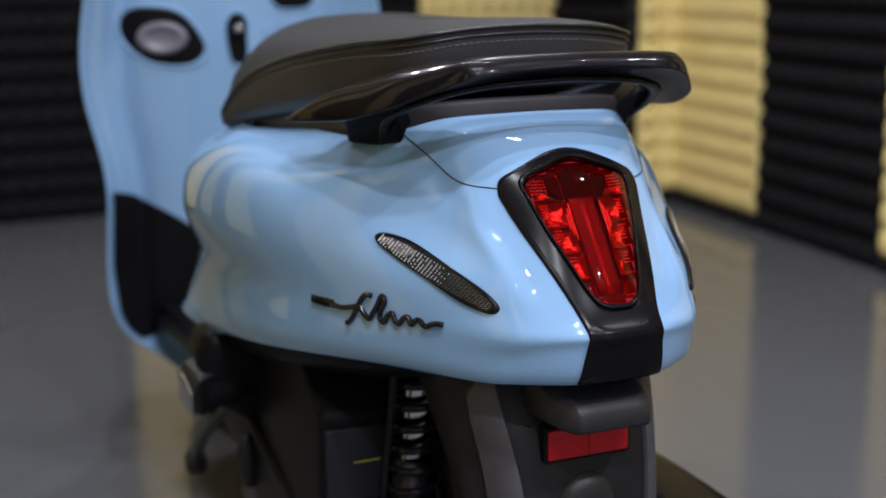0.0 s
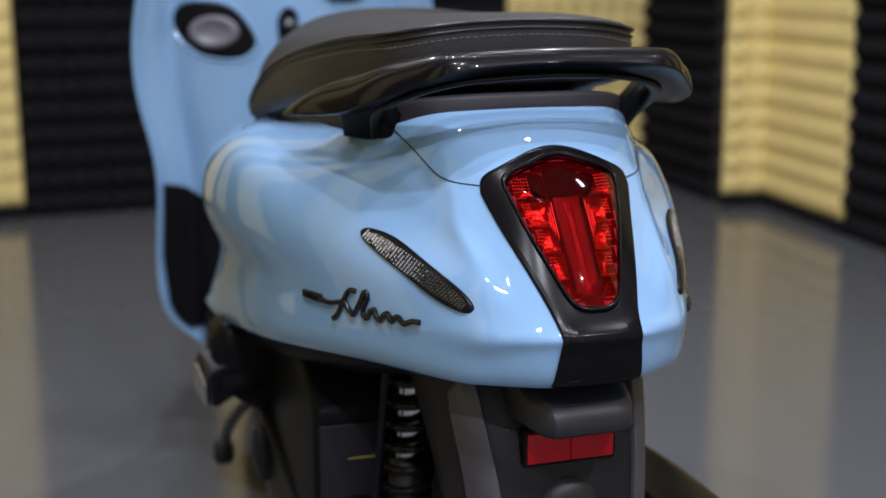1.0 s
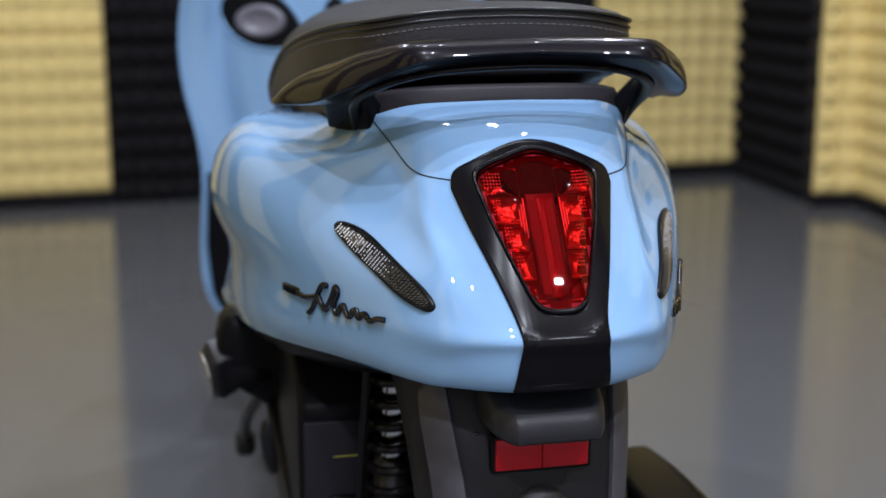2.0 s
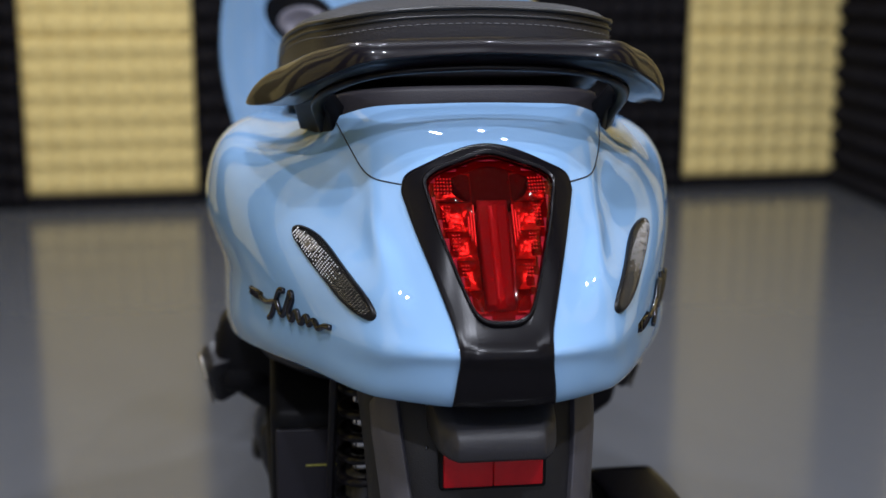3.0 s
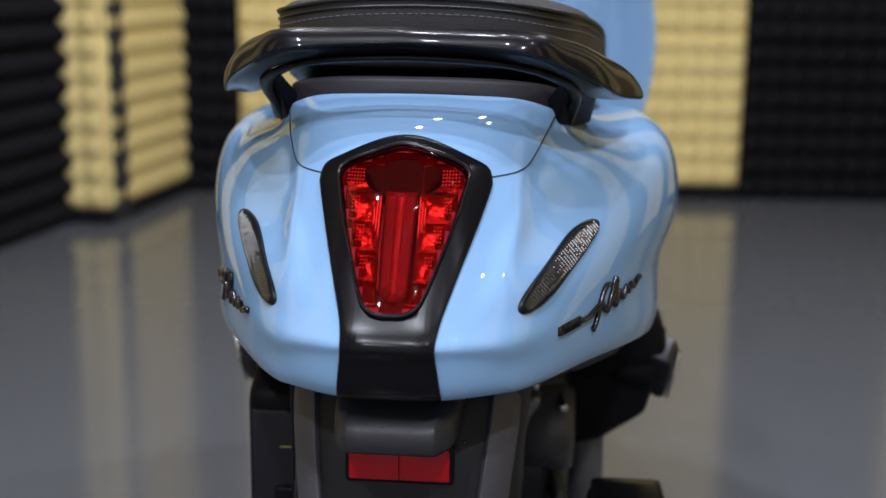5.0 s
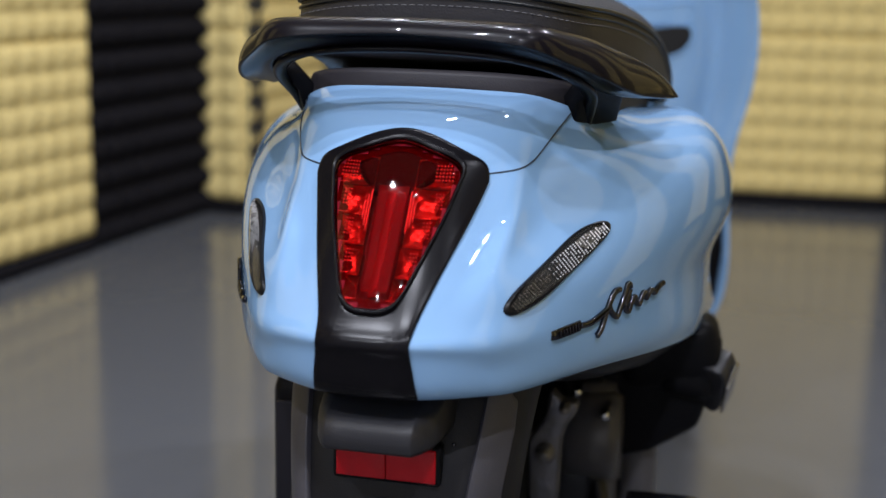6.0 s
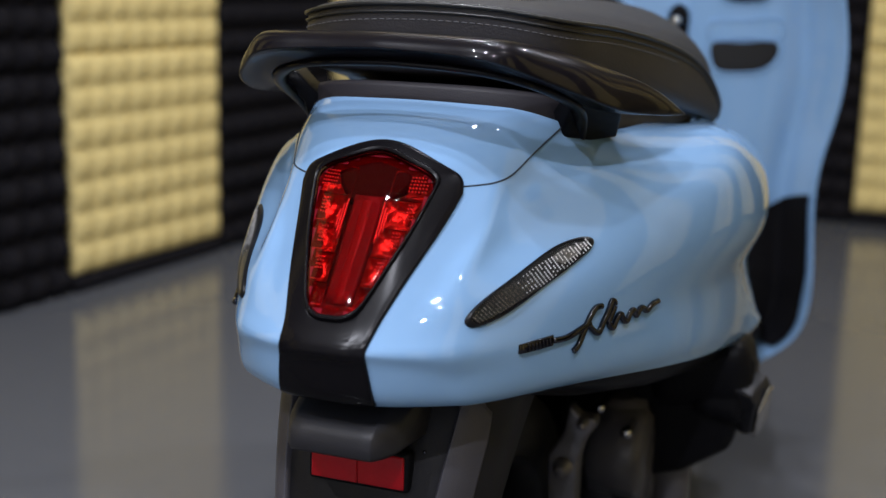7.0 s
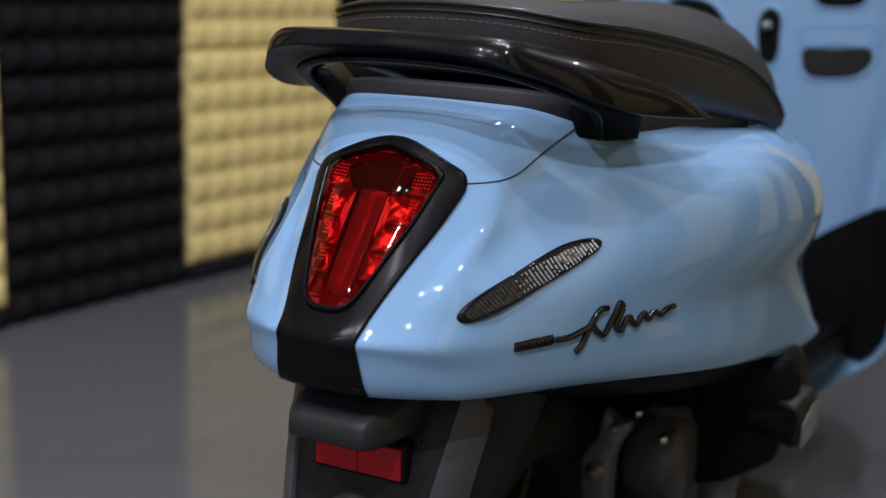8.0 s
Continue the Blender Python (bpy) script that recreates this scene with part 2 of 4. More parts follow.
WALL_NAMES = ("wall_north", "wall_east_far", "wall_east_jog", "wall_east_near", "wall_east_rear", "wall_south", "wall_west_rear", "wall_west_near", "wall_west_jog", "wall_west_far")
OUTER = (2, 9)
for i, wall_name in enumerate(WALL_NAMES):
    k = (i + 1) % len(CORNERS)
    a, along, out, length = wall_frame(CORNERS[i], CORNERS[k])
    e0, e1 = (-0.07 if i == 9 else 0.0 if i in OUTER else 0.1), (-0.07 if i == 1 else 0.0 if k in OUTER else 0.1)
    bm = bmesh.new()
    a = a + out * 0.042
    pts = [a - along * e0, a + along * (length + e1), a + along * (length + e1) + out * 0.12, a - along * e0 + out * 0.12]
    f = bm.faces.new([bm.verts.new(p) for p in pts])
    ex = bmesh.ops.extrude_face_region(bm, geom=[f])
    bmesh.ops.translate(bm, vec=(0, 0, ROOM_H), verts=[v for v in ex["geom"] if isinstance(v, bmesh.types.BMVert)])
    # the south wall is out of view; its pale colour fills the tail with light
    tagged(new(wall_name, finish(bm, wall_name, WALL_FILL if wall_name == "wall_south" else WALL, False)), "unseen plain grey wall that bounces fill light" if wall_name == "wall_south" else "dark painted studio wall behind acoustic foam", "wall", kind="structure")

# Foam strips: for every wall the places of the colour changes, and which colour comes first
FOAM_PLAN = (
    (0, [-.04, .209, .853, 1.565, 2.208, 2.878, 3.58], False), (1, [-.04, .826], False), (2, [-.006, .19], True), (3, [-.04, .585, 1.30, 1.364], True),
    (4, [0.0, .58] + [.58 + k * .66 for k in range(1, 8)], True), (6, [k * .63 for k in range(8)], True),
    (7, [0.0, .07, .685, 1.355, 2.078], True), (8, [-.04, .124], True), (9, [.026, .74], True))
for i, cuts, yellow in FOAM_PLAN:
    a, along, out, length = wall_frame(CORNERS[i], CORNERS[(i + 1) % len(CORNERS)])
    for s0, s1 in zip(cuts, cuts[1:]):
        if yellow:
            foam("foam_panel", a, along, -out, s0 + 0.002, s1 - 0.002, 0.052, ROOM_H - 0.02, FOAM_YELLOW, "pale yellow pyramid acoustic foam panel on the wall")
            foam("foam_panel", a, along, -out, s0 + 0.002, s1 - 0.002, 0.0, 0.050, FOAM_BLACK, "low black acoustic foam strip along the floor", pitch=0.06)
        else:
            foam("foam_panel", a, along, -out, s0 + 0.002, s1 - 0.002, 0.0, ROOM_H - 0.02, FOAM_BLACK, "black pyramid acoustic foam panel on the wall", depth=0.048, peak=2.0)
        yellow = not yellow

# Ceiling lamps: white rings round the light discs
lamp_proto = None
for lx, ly in LAMPS:
    if lamp_proto is None:
        lamp_proto = thing("ceiling_lamp", "round white ceiling spot lamp", "lamp", "ceiling lamps")
        bm = bmesh.new()
        lathe(bm, [(0.06, 0), (0.075, 0.004), (0.078, 0.03), (0.072, 0.09), (0.03, 0.09)], Matrix.Identity(4), 32)
        part("housing", bm, CEILING, lamp_proto)
        lamp_proto.matrix_basis = pose(lx, ly, LAMP_Z)
    else:
        copy_thing(lamp_proto, pose(lx, ly, LAMP_Z))

# The scooter ------------------------------------------------------------------
scooter = thing("motor_scooter", "sky-blue retro motor scooter with black seat on grey floor", "scooter")
scooter.matrix_basis = pose(0, 0, 0, 0, 0, 0.32)

# Tail shell: profiles from the seat rim down to the lower edge, from the tail's centre forwards
# One section for every station of the shell, by name from the tail forwards
TAIL_MIDDLE = [(0, .118, .790), (0, .088, .777), (0, .055, .755), (0, .002, .690), (0, -.040, .640), (0, -.069, .608), (0, -.057, .564), (0, -.02, .556)]
LAMP_INNER = [(.05, .121, .789), (.05, .092, .776), (.05, .060, .752), (.045, .006, .690), (.04, -.037, .640), (.037, -.066, .608), (.042, -.053, .564), (.04, -.015, .557)]
LAMP_EDGE = [(.09, .132, .786), (.092, .104, .772), (.088, .075, .745), (.080, .028, .690), (.074, -.024, .640), (.075, -.047, .606), (.075, -.034, .563), (.07, .01, .556)]
LAMP_OUTER = [(.105, .142, .782), (.107, .117, .766), (.103, .087, .739), (.0955, .035, .690), (.087, -.018, .640), (.092, -.034, .605), (.090, -.022, .562), (.083, .02, .554)]
CORNER = [(.119, .156, .776), (.118, .131, .759), (.1175, .105, .733), (.1085, .068, .690), (.105, -.001, .640), (.109, -.014, .604), (.109, -.003, .560), (.095, .04, .552)]
QUARTER = [(.14, .215, .762), (.147, .198, .750), (.162, .169, .733), (.160, .130, .69), (.158, .083, .64), (.155, .073, .601), (.155, .083, .554), (.14, .12, .548)]
SIDE_REAR = [(.153, .29, .757), (.173, .28, .747), (.199, .264, .723), (.215, .24, .687), (.213, .214, .641), (.209, .207, .597), (.214, .238, .535), (.19, .26, .53)]
SIDE_MIDDLE = [(.155, .42, .749), (.201, .41, .746), (.245, .398, .724), (.258, .388, .681), (.257, .38, .63), (.244, .385, .59), (.240, .412, .506), (.21, .43, .505)]
HIP = [(.165, .560, .733), (.209, .540, .740), (.243, .551, .713), (.263, .552, .676), (.267, .555, .625), (.247, .574, .576), (.241, .598, .470), (.22, .6, .48)]
SIDE_FRONT = [(.153, .671, .734), (.189, .67, .721), (.225, .683, .700), (.241, .693, .667), (.234, .691, .614), (.212, .719, .562), (.236, .745, .468), (.2, .745, .47)]
FRONT_END = [(.10, .74, .722), (.12, .776, .713), (.137, .8, .691), (.145, .808, .655), (.138, .811, .612), (.138, .81, .56), (.15, .82, .47), (.13, .82, .47)]
PROFILES = [TAIL_MIDDLE, LAMP_INNER, LAMP_EDGE, LAMP_OUTER, CORNER, QUARTER, SIDE_REAR, SIDE_MIDDLE, HIP, SIDE_FRONT, FRONT_END]
NV, NU = 90, 170
def creased(p, above=.78, below=.2):
    """Keeps the lower edge line crisp: a point close above and one close below it."""
    p = [np.array(q, float) for q in p]
    return p[:5] + [p[4] + (p[5] - p[4]) * above, p[5], p[5] + (p[6] - p[5]) * below] + p[6:]


CREASE = [(.84, .15), (.84, .15), (.74, .24), (.62, .38), (.54, .46)]


def column(k, p):
    """One profile in NV points, the lower edge line always at the same share of them."""
    d = spline(creased(p, *CREASE[k]) if k < 5 else p, 1500)
    run = np.concatenate([[0], np.cumsum(np.linalg.norm(np.diff(d, axis=0), axis=1))])
    edge = run[int(np.argmin(np.linalg.norm(d - np.array(p[5], float), axis=1)))]
    want = np.concatenate([np.linspace(0, edge, 60), np.linspace(edge, run[-1], NV - 59)[1:]])
    return np.stack([np.interp(want, run, d[:, i]) for i in range(3)], axis=1)


cols = [column(k, p) for k, p in enumerate(PROFILES)]
rows = []
for v in range(NV):
    half = [c[v] for c in cols]
    full = [np.array((-q[0], q[1], q[2])) for q in half[:0:-1]] + half
    line = spline(full, 2 * NU + 1)
    rows.append(line)
# even out the flanks, so that reflections run clean over them; rims, tail and the lower edge line stay as drawn
mesh = np.array(rows)
hold = np.clip((np.abs(mesh[..., 0]) - .10) / .05, 0, 1)[..., None]
hold[:3], hold[-10:] = 0, 0
edge_hold = np.clip(np.abs(np.arange(NV) - 59) / 8, .15, 1)[:, None, None]
for _ in range(60):
    soft_u, soft_v = mesh.copy(), mesh.copy()
    soft_u[:, 2:-2] = (mesh[:, :-4] + mesh[:, 4:] + 2 * mesh[:, 2:-2]) / 4
    soft_v[1:-1] = (mesh[:-2] + mesh[2:] + 2 * mesh[1:-1]) / 4
    mesh = mesh + hold * (.5 * (soft_u - mesh) + .35 * edge_hold * (soft_v - mesh))
# soft flute between the lamp and the turn signal
axis = .094 + .52 * (mesh[..., 2] - .694)
fade = np.clip((mesh[..., 2] - .612) / .07, 0, 1) * np.clip((.768 - mesh[..., 2]) / .035, 0, 1) * np.clip((.19 - mesh[..., 1]) / .03, 0, 1)
mesh[..., 1] += .0040 * fade * np.exp(-((np.abs(mesh[..., 0]) - axis) / .0115) ** 2)
rows = list(mesh)

from mathutils.bvhtree import BVHTree


def surface_tree(rows):
    nu = len(rows[0])
    verts = [tuple(q) for r in rows for q in r]
    faces = [(j * nu + i, j * nu + i + 1, (j + 1) * nu + i + 1, (j + 1) * nu + i) for j in range(len(rows) - 1) for i in range(nu - 1)]
    return BVHTree.FromPolygons(verts, faces)


TAIL = surface_tree(rows)


def cast(tree, start, way):
    p, n, _, _ = tree.ray_cast(Vector(start), Vector(way))
    if p is None:
        p, n, _, _ = tree.find_nearest(Vector(start) + Vector(way) * 0.6)
    if n.dot(Vector(way)) > 0:
        n = -n
    return p, n


def behind(x, z):
    return cast(TAIL, (x, -0.6, z), (0, 1, 0))


def beside(y, z, side):
    return cast(TAIL, (0.7 * side, y, z), (-side, 0, 0))


def patch(bm, on, outline, centre, heights, rings=None):
    """A draped, domed patch: outline round centre, raised by heights (list of (share of radius, height))."""
    hs, hv = zip(*heights)
    if rings is None:
        rings = np.linspace(hs[0], hs[-1], max(6, 2 * len(hs)))
    rings = sorted(set(list(rings) + list(hs)))
    rows_ = []
    for r in rings:
        h = float(np.interp(r, hs, hv))
        row = []
        for u, v in outline:
            q, n = on(centre[0] + (u - centre[0]) * r, centre[1] + (v - centre[1]) * r)
            row.append(q + n * h)
        rows_.append(row)
    if rings[0] < 1e-6:
        q, n = on(*centre)
        c = bm.verts.new(q + n * hv[0])
        vs = grid(bm, rows_[1:], close_u=True)
        for i in range(len(outline)):
            bm.faces.new((c, vs[0][i], vs[0][(i + 1) % len(outline)]))
    else:
        grid(bm, rows_, close_u=True)


# Shell meshes: the middle panel over the lamp, and the two side covers
SEAM_HALF = [(.130, .80), (.1265, .772), (.1195, .7595), (.1125, .7475), (.1075, .7390), (.1035, .7335), (.0975, .7300), (.088, .7282), (.060, .7262)]


def in_panel(x, z):
    x = abs(x)
    if z < SEAM_HALF[-1][1]:
        return False
    xs = [q[0] for q in SEAM_HALF][::-1]
    zs = [q[1] for q in SEAM_HALF][::-1]
    return x < float(np.interp(z, zs, xs))


# Outline of the red lens
LENS = [(0, .7515), (.026, .745), (.049, .7355), (.0535, .730), (.0525, .722), (.0455, .695), (.035, .664), (.0265, .642), (.0205, .6325), (.011, .6278), (0, .6272)]
lh = spline([(-x, z, 0) for x, z in LENS[3:0:-1]] + [(x, z, 0) for x, z in LENS], 60)
lh = lh[int(np.argmin(np.abs(lh[:20, 0]))):]
lens_line = [(q[0], q[1]) for q in lh] + [(-q[0], q[1]) for q in lh[-2:0:-1]]


def lens_share(x, z):
    """How far out in the lens a point lies: 1 on its outline."""
    ang = np.array([math.atan2(q[1] - .69, q[0]) for q in lens_line])
    far = np.array([math.hypot(q[0], q[1] - .69) for q in lens_line])
    order = np.argsort(ang)
    return math.hypot(x, z - .69) / float(np.interp(math.atan2(z - .69, x), ang[order], far[order], period=2 * math.pi))


def shell(pick):
    bm = bmesh.new()
    vs = {}
    for j in range(NV - 1):
        for i in range(2 * NU):
            c = (rows[j][i] + rows[j + 1][i + 1]) / 2
            if pick(c) and not (abs(c[0]) < .055 and c[1] < .1 and lens_share(c[0], c[2]) < .93):
                quad = []
                for a, b in ((j, i), (j, i + 1), (j + 1, i + 1), (j + 1, i)):
                    if (a, b) not in vs:
                        vs[a, b] = bm.verts.new(tuple(rows[a][b]))
                    quad.append(vs[a, b])
                bm.faces.new(quad)
    return bm


rear = lambda c: c[1] < 0.19 and in_panel(c[0], c[2])
part("tail_panel", shell(rear), PAINT, scooter, "glossy sky-blue panel above the tail lamp")
part("side_cover", shell(lambda c: not rear(c) and c[0] < 0), PAINT, scooter, "glossy sky-blue side cover")
part("side_cover", shell(lambda c: not rear(c) and c[0] >= 0), PAINT, scooter, "glossy sky-blue side cover")
for side in (-1, 1):
    bm = bmesh.new()
    line = [np.array((side * x, z)) for x, z in SEAM_HALF[1:]]
    for _ in range(3):
        line = [line[0]] + [p + (q - p) * s for p, q in zip(line, line[1:]) for s in (.25, .75)] + [line[-1]]
    tube(bm, [behind(q[0], q[1])[0] for q in line[3:]], 0.0008, 6)
    part("panel_gap", bm, SEAM, scooter, "narrow dark gap between panels")

# Tail lamp: satin black bezel that runs down as a strap, red lens
BEZEL = [(0, .7605), (.030, .7545), (.059, .742), (.0715, .7335), (.0745, .721), (.068, .700), (.0565, .668), (.0455, .638), (.038, .6085), (.0400, .585), (.0425, .562)]
half = spline([(-x, z, 0) for x, z in BEZEL[4:0:-1]] + [(x, z, 0) for x, z in BEZEL[:5]], 51)[25:-1].tolist() + spline([(x, z, 0) for x, z in BEZEL[4:]], 30).tolist()
outline = [(q[0], q[1]) for q in half] + [(x, .5615) for x in (.028, .014, 0, -.014, -.028)] + [(-q[0], q[1]) for q in half[:0:-1]]
bm = bmesh.new()
patch(bm, behind, outline, (0, .675), [(0, .0032), (0.90, .0034), (0.96, .0032), (0.985, .0024), (1.0, -.0012)], rings=np.linspace(0, 1, 70))
for v in bm.verts:
    s = min(1, max(0, (.975 - lens_share(v.co.x, v.co.z)) / .10))
    v.co.y += .030 * s * s * (3 - 2 * s)
bezel = part("tail_lamp_bezel", bm, SATIN, scooter, "satin black bezel running down as a strap")
bm = bmesh.new()
patch(bm, behind, lens_line, (0, .69), [(.962, .0030), (.976, .0066), (1.0, .0074), (1.018, .0070), (1.04, .003)])
part("lamp_rim", bm, SATIN, bezel, "raised black rim round the red lens")
LENS_RED = material("red_lens", (0.54, 0.0006, 0.0008), 0.03, vary=0.04, transmission=1.0, ior=1.2, coat=0.07, coat_rough=0.01, spec=0.2)
LAMP_DARK = material("lamp_dark_insert", (0.012, 0.003, 0.004), 0.55, vary=0.2, scale=60, spec=0.1)
LAMP_BASE = material("lamp_base", (0.06, 0.012, 0.012), 0.3, vary=0.5, scale=40)
LAMP_CHROME = material("lamp_reflector", (0.46, 0.20, 0.11), 0.32, metal=1.0, vary=0.7, scale=50)
LAMP_GRID = material("lamp_cell_chrome", (0.92, 0.66, 0.50), 0.2, metal=0.35, vary=0.2, scale=60)
LAMP_PLATE = material("lamp_plate", (0.085, 0.022, 0.030), 0.3, spec=0.2, vary=0.15, scale=30)
LAMP_GUIDE = material("red_light_guide", (0.13, 0.026, 0.032), 0.2, vary=0.1)


def facets(m, size, strength):
    nt_ = m.node_tree
    vor = nt_.nodes.new("ShaderNodeTexVoronoi")
    vor.inputs["Scale"].default_value = size
    vor.feature = "F1"
    t_ = nt_.nodes.new("ShaderNodeTexCoord")
    bp_ = nt_.nodes.new("ShaderNodeBump")
    bp_.inputs["Strength"].default_value, bp_.inputs["Distance"].default_value = strength, 0.003
    nt_.links.new(t_.outputs["Object"], vor.inputs["Vector"])
    nt_.links.new(vor.outputs["Distance"], bp_.inputs["Height"])
    nt_.links.new(bp_.outputs[0], nt_.nodes["Principled BSDF"].inputs["Normal"])


facets(LAMP_CHROME, 120, 0.6)
bm = bmesh.new()
patch(bm, behind, lens_line, (0, .69), [(0, -.0125), (.70, -.0115), (.84, -.0065), (.94, -.0005), (0.985, .0025)], rings=np.linspace(0, .985, 20))
part("lamp_base", bm, LAMP_BASE, bezel, "dark red lamp floor")
bm = bmesh.new()
plate = [(-.0145, .722), (.0145, .722), (.0140, .69), (.0125, .637), (-.0125, .637), (-.0140, .69)]
patch(bm, behind, plate, (0, .685), [(0, -.0030), (.8, -.0034), (.9, -.0045), (1, -.012)])
part("lamp_plate", bm, LAMP_PLATE, bezel, "dark smoked centre plate")
bm = bmesh.new()
bar = [(-.0045, .716), (.0045, .716), (.0042, .69), (.0038, .640), (-.0038, .640), (-.0042, .69)]
patch(bm, behind, bar, (0, .69), [(0, -.0016), (.5, -.0019), (.9, -.0027), (1, -.0050)])
part("light_guide", bm, LAMP_GUIDE, bezel, "smooth red centre bar")


def lamp_half(side):
    """Stepped bowls, bright ledges and cell fields on one side of the lamp."""
    for z0, z1, x0, x1 in ((.7165, .738, .017, .0505), (.6950, .7160, .0165, .0465), (.6740, .6945, .0155, .0395), (.6530, .6735, .0145, .0325), (.636, .6525, .0135, .025)):
        bm = bmesh.new()
        tray = []
        for v in np.linspace(0, 1, 11):
            row = []
            for u in np.linspace(0, 1, 15):
                edge = max(abs(2 * u - 1) ** 2.5, abs(2 * v - 1) ** 2.5)
                x, z = side * (x0 + (x1 - x0 - (1 - v) * .0045) * u), z0 + (z1 - z0) * v
                q, nn = behind(x, z)
                row.append(q + nn * (-.0100 + .0060 * edge))
            tray.append(row)
        grid(bm, tray)
        part("lamp_bowl", bm, LAMP_CHROME, bezel, "orange-brown reflector bowl")
        bm = bmesh.new()
        xs = np.linspace(x1 - .013, x1 - .004, 7)
        path = []
        for x in xs:
            q, nn = behind(side * x, z0 + .0006)
            path.append(q + nn * .0004)
        tube(bm, path, .0003, 6)
        part("lamp_ledge", bm, LAMP_GRID, bezel, "bright ledge")
    for zc, xc, nx_, nz_ in ((.7275, .0400, 6, 5), (.7080, .0385, 3, 5), (.6870, .0320, 3, 5), (.6665, .0260, 3, 4)):
        bm = bmesh.new()
        for i in range(nx_):
            for k in range(nz_):
                q, nn = behind(side * (xc + (i - (nx_ - 1) / 2) * .0026), zc + (k - (nz_ - 1) / 2) * .0026)
                bmesh.ops.create_icosphere(bm, subdivisions=1, radius=.0010, matrix=Matrix.Translation(q + nn * (-.0010 if nx_ > 4 else -.0040)))
        part("lamp_cells", bm, LAMP_GRID, bezel, "field of bright reflector cells")
    for i in range(3):
        bm = bmesh.new()
        path = []
        for z in np.linspace(.683 + .004 * i, .713 - .004 * i, 8):
            q, nn = behind(side * (.0165 + .0022 * i), z)
            path.append(q + nn * -.0005)
        tube(bm, path, .0008, 6)
        part("lamp_slit", bm, LAMP_GRID, bezel, "bright narrow reflector strip")


lamp_half(-1)
lamp_half(1)
bm = bmesh.new()
hood_line = [(-.039, .7335), (-.029, .7395), (0, .7470), (.029, .7395), (.039, .7335), (.0315, .724), (.024, .715), (.012, .7095), (-.012, .7095), (-.024, .715), (-.0315, .724)]
patch(bm, behind, hood_line, (0, .729), [(0, -.0040), (.9, -.0044), (1, -.0100)])
part("lamp_hood_insert", bm, LAMP_DARK, bezel, "dark red upper insert")
bm = bmesh.new()
dome = [(r, .0125 - .0068 * r * r) for r in np.linspace(0, .94, 14)] + [(.975, .0058), (1.0, .0040)]
patch(bm, behind, lens_line, (0, .69), dome, rings=np.linspace(0, 1, 22))
part("lens", bm, LENS_RED, bezel, "glossy clear red lens").visible_shadow = False

# Turn signals: leaf-shaped smoked lenses
SMOKE = material("smoked_clear_lens", (0.80, 0.79, 0.785), 0.04, vary=0.05, transmission=1.0, ior=1.15, coat=0.06, spec=0.2)
LAMP_SILVER = material("lamp_silver", (0.24, 0.215, 0.175), 0.25, metal=0.4, vary=0.5, scale=120)
# near-white, hardly metallic: the upper cells' sparkle is put into the colour
LAMP_SPARKLE = material("lamp_sparkle_silver", (0.92, 0.92, 0.93), 0.2, metal=0.1, vary=0.4, scale=160)
LAMP_DISH = material("lamp_dish", (0.20, 0.20, 0.205), 0.30, metal=0.9, vary=0.6, scale=140)
SIGNAL_CENTRE = (.1335, .652)
SIGNAL = [(.1668, .6746), (.1627, .6782), (.1533, .6783), (.1428, .6746), (.1337, .6675), (.1256, .6595), (.1165, .6510), (.1079, .6426), (.1016, .6335), (.1008, .6287), (.1051, .6240), (.1125, .6244), (.1218, .6285), (.1320, .6360), (.1418, .6448), (.1536, .6549), (.1624, .6640), (.1665, .6696)]
SIGNAL_RIM = material("signal_rim", (0.008, 0.008, 0.009), 0.3, spec=0.2)
ribbed = material("ribbed_signal_insert", (0.012, 0.0115, 0.011), 0.35, vary=0.5, scale=60, spec=0.25)
nt = ribbed.node_tree
wave = nt.nodes.new("ShaderNodeTexWave")
wave.inputs["Scale"].default_value, wave.inputs["Distortion"].default_value = 320, 1.5
wave.bands_direction = "DIAGONAL"
tc = nt.nodes.new("ShaderNodeTexCoord")
bump = nt.nodes.new("ShaderNodeBump")
bump.inputs["Strength"].default_value, bump.inputs["Distance"].default_value = 0.6, 0.002
nt.links.new(tc.outputs["Object"], wave.inputs["Vector"])
nt.links.new(wave.outputs["Fac"], bump.inputs["Height"])
nt.links.new(bump.outputs[0], nt.nodes["Principled BSDF"].inputs["Normal"])
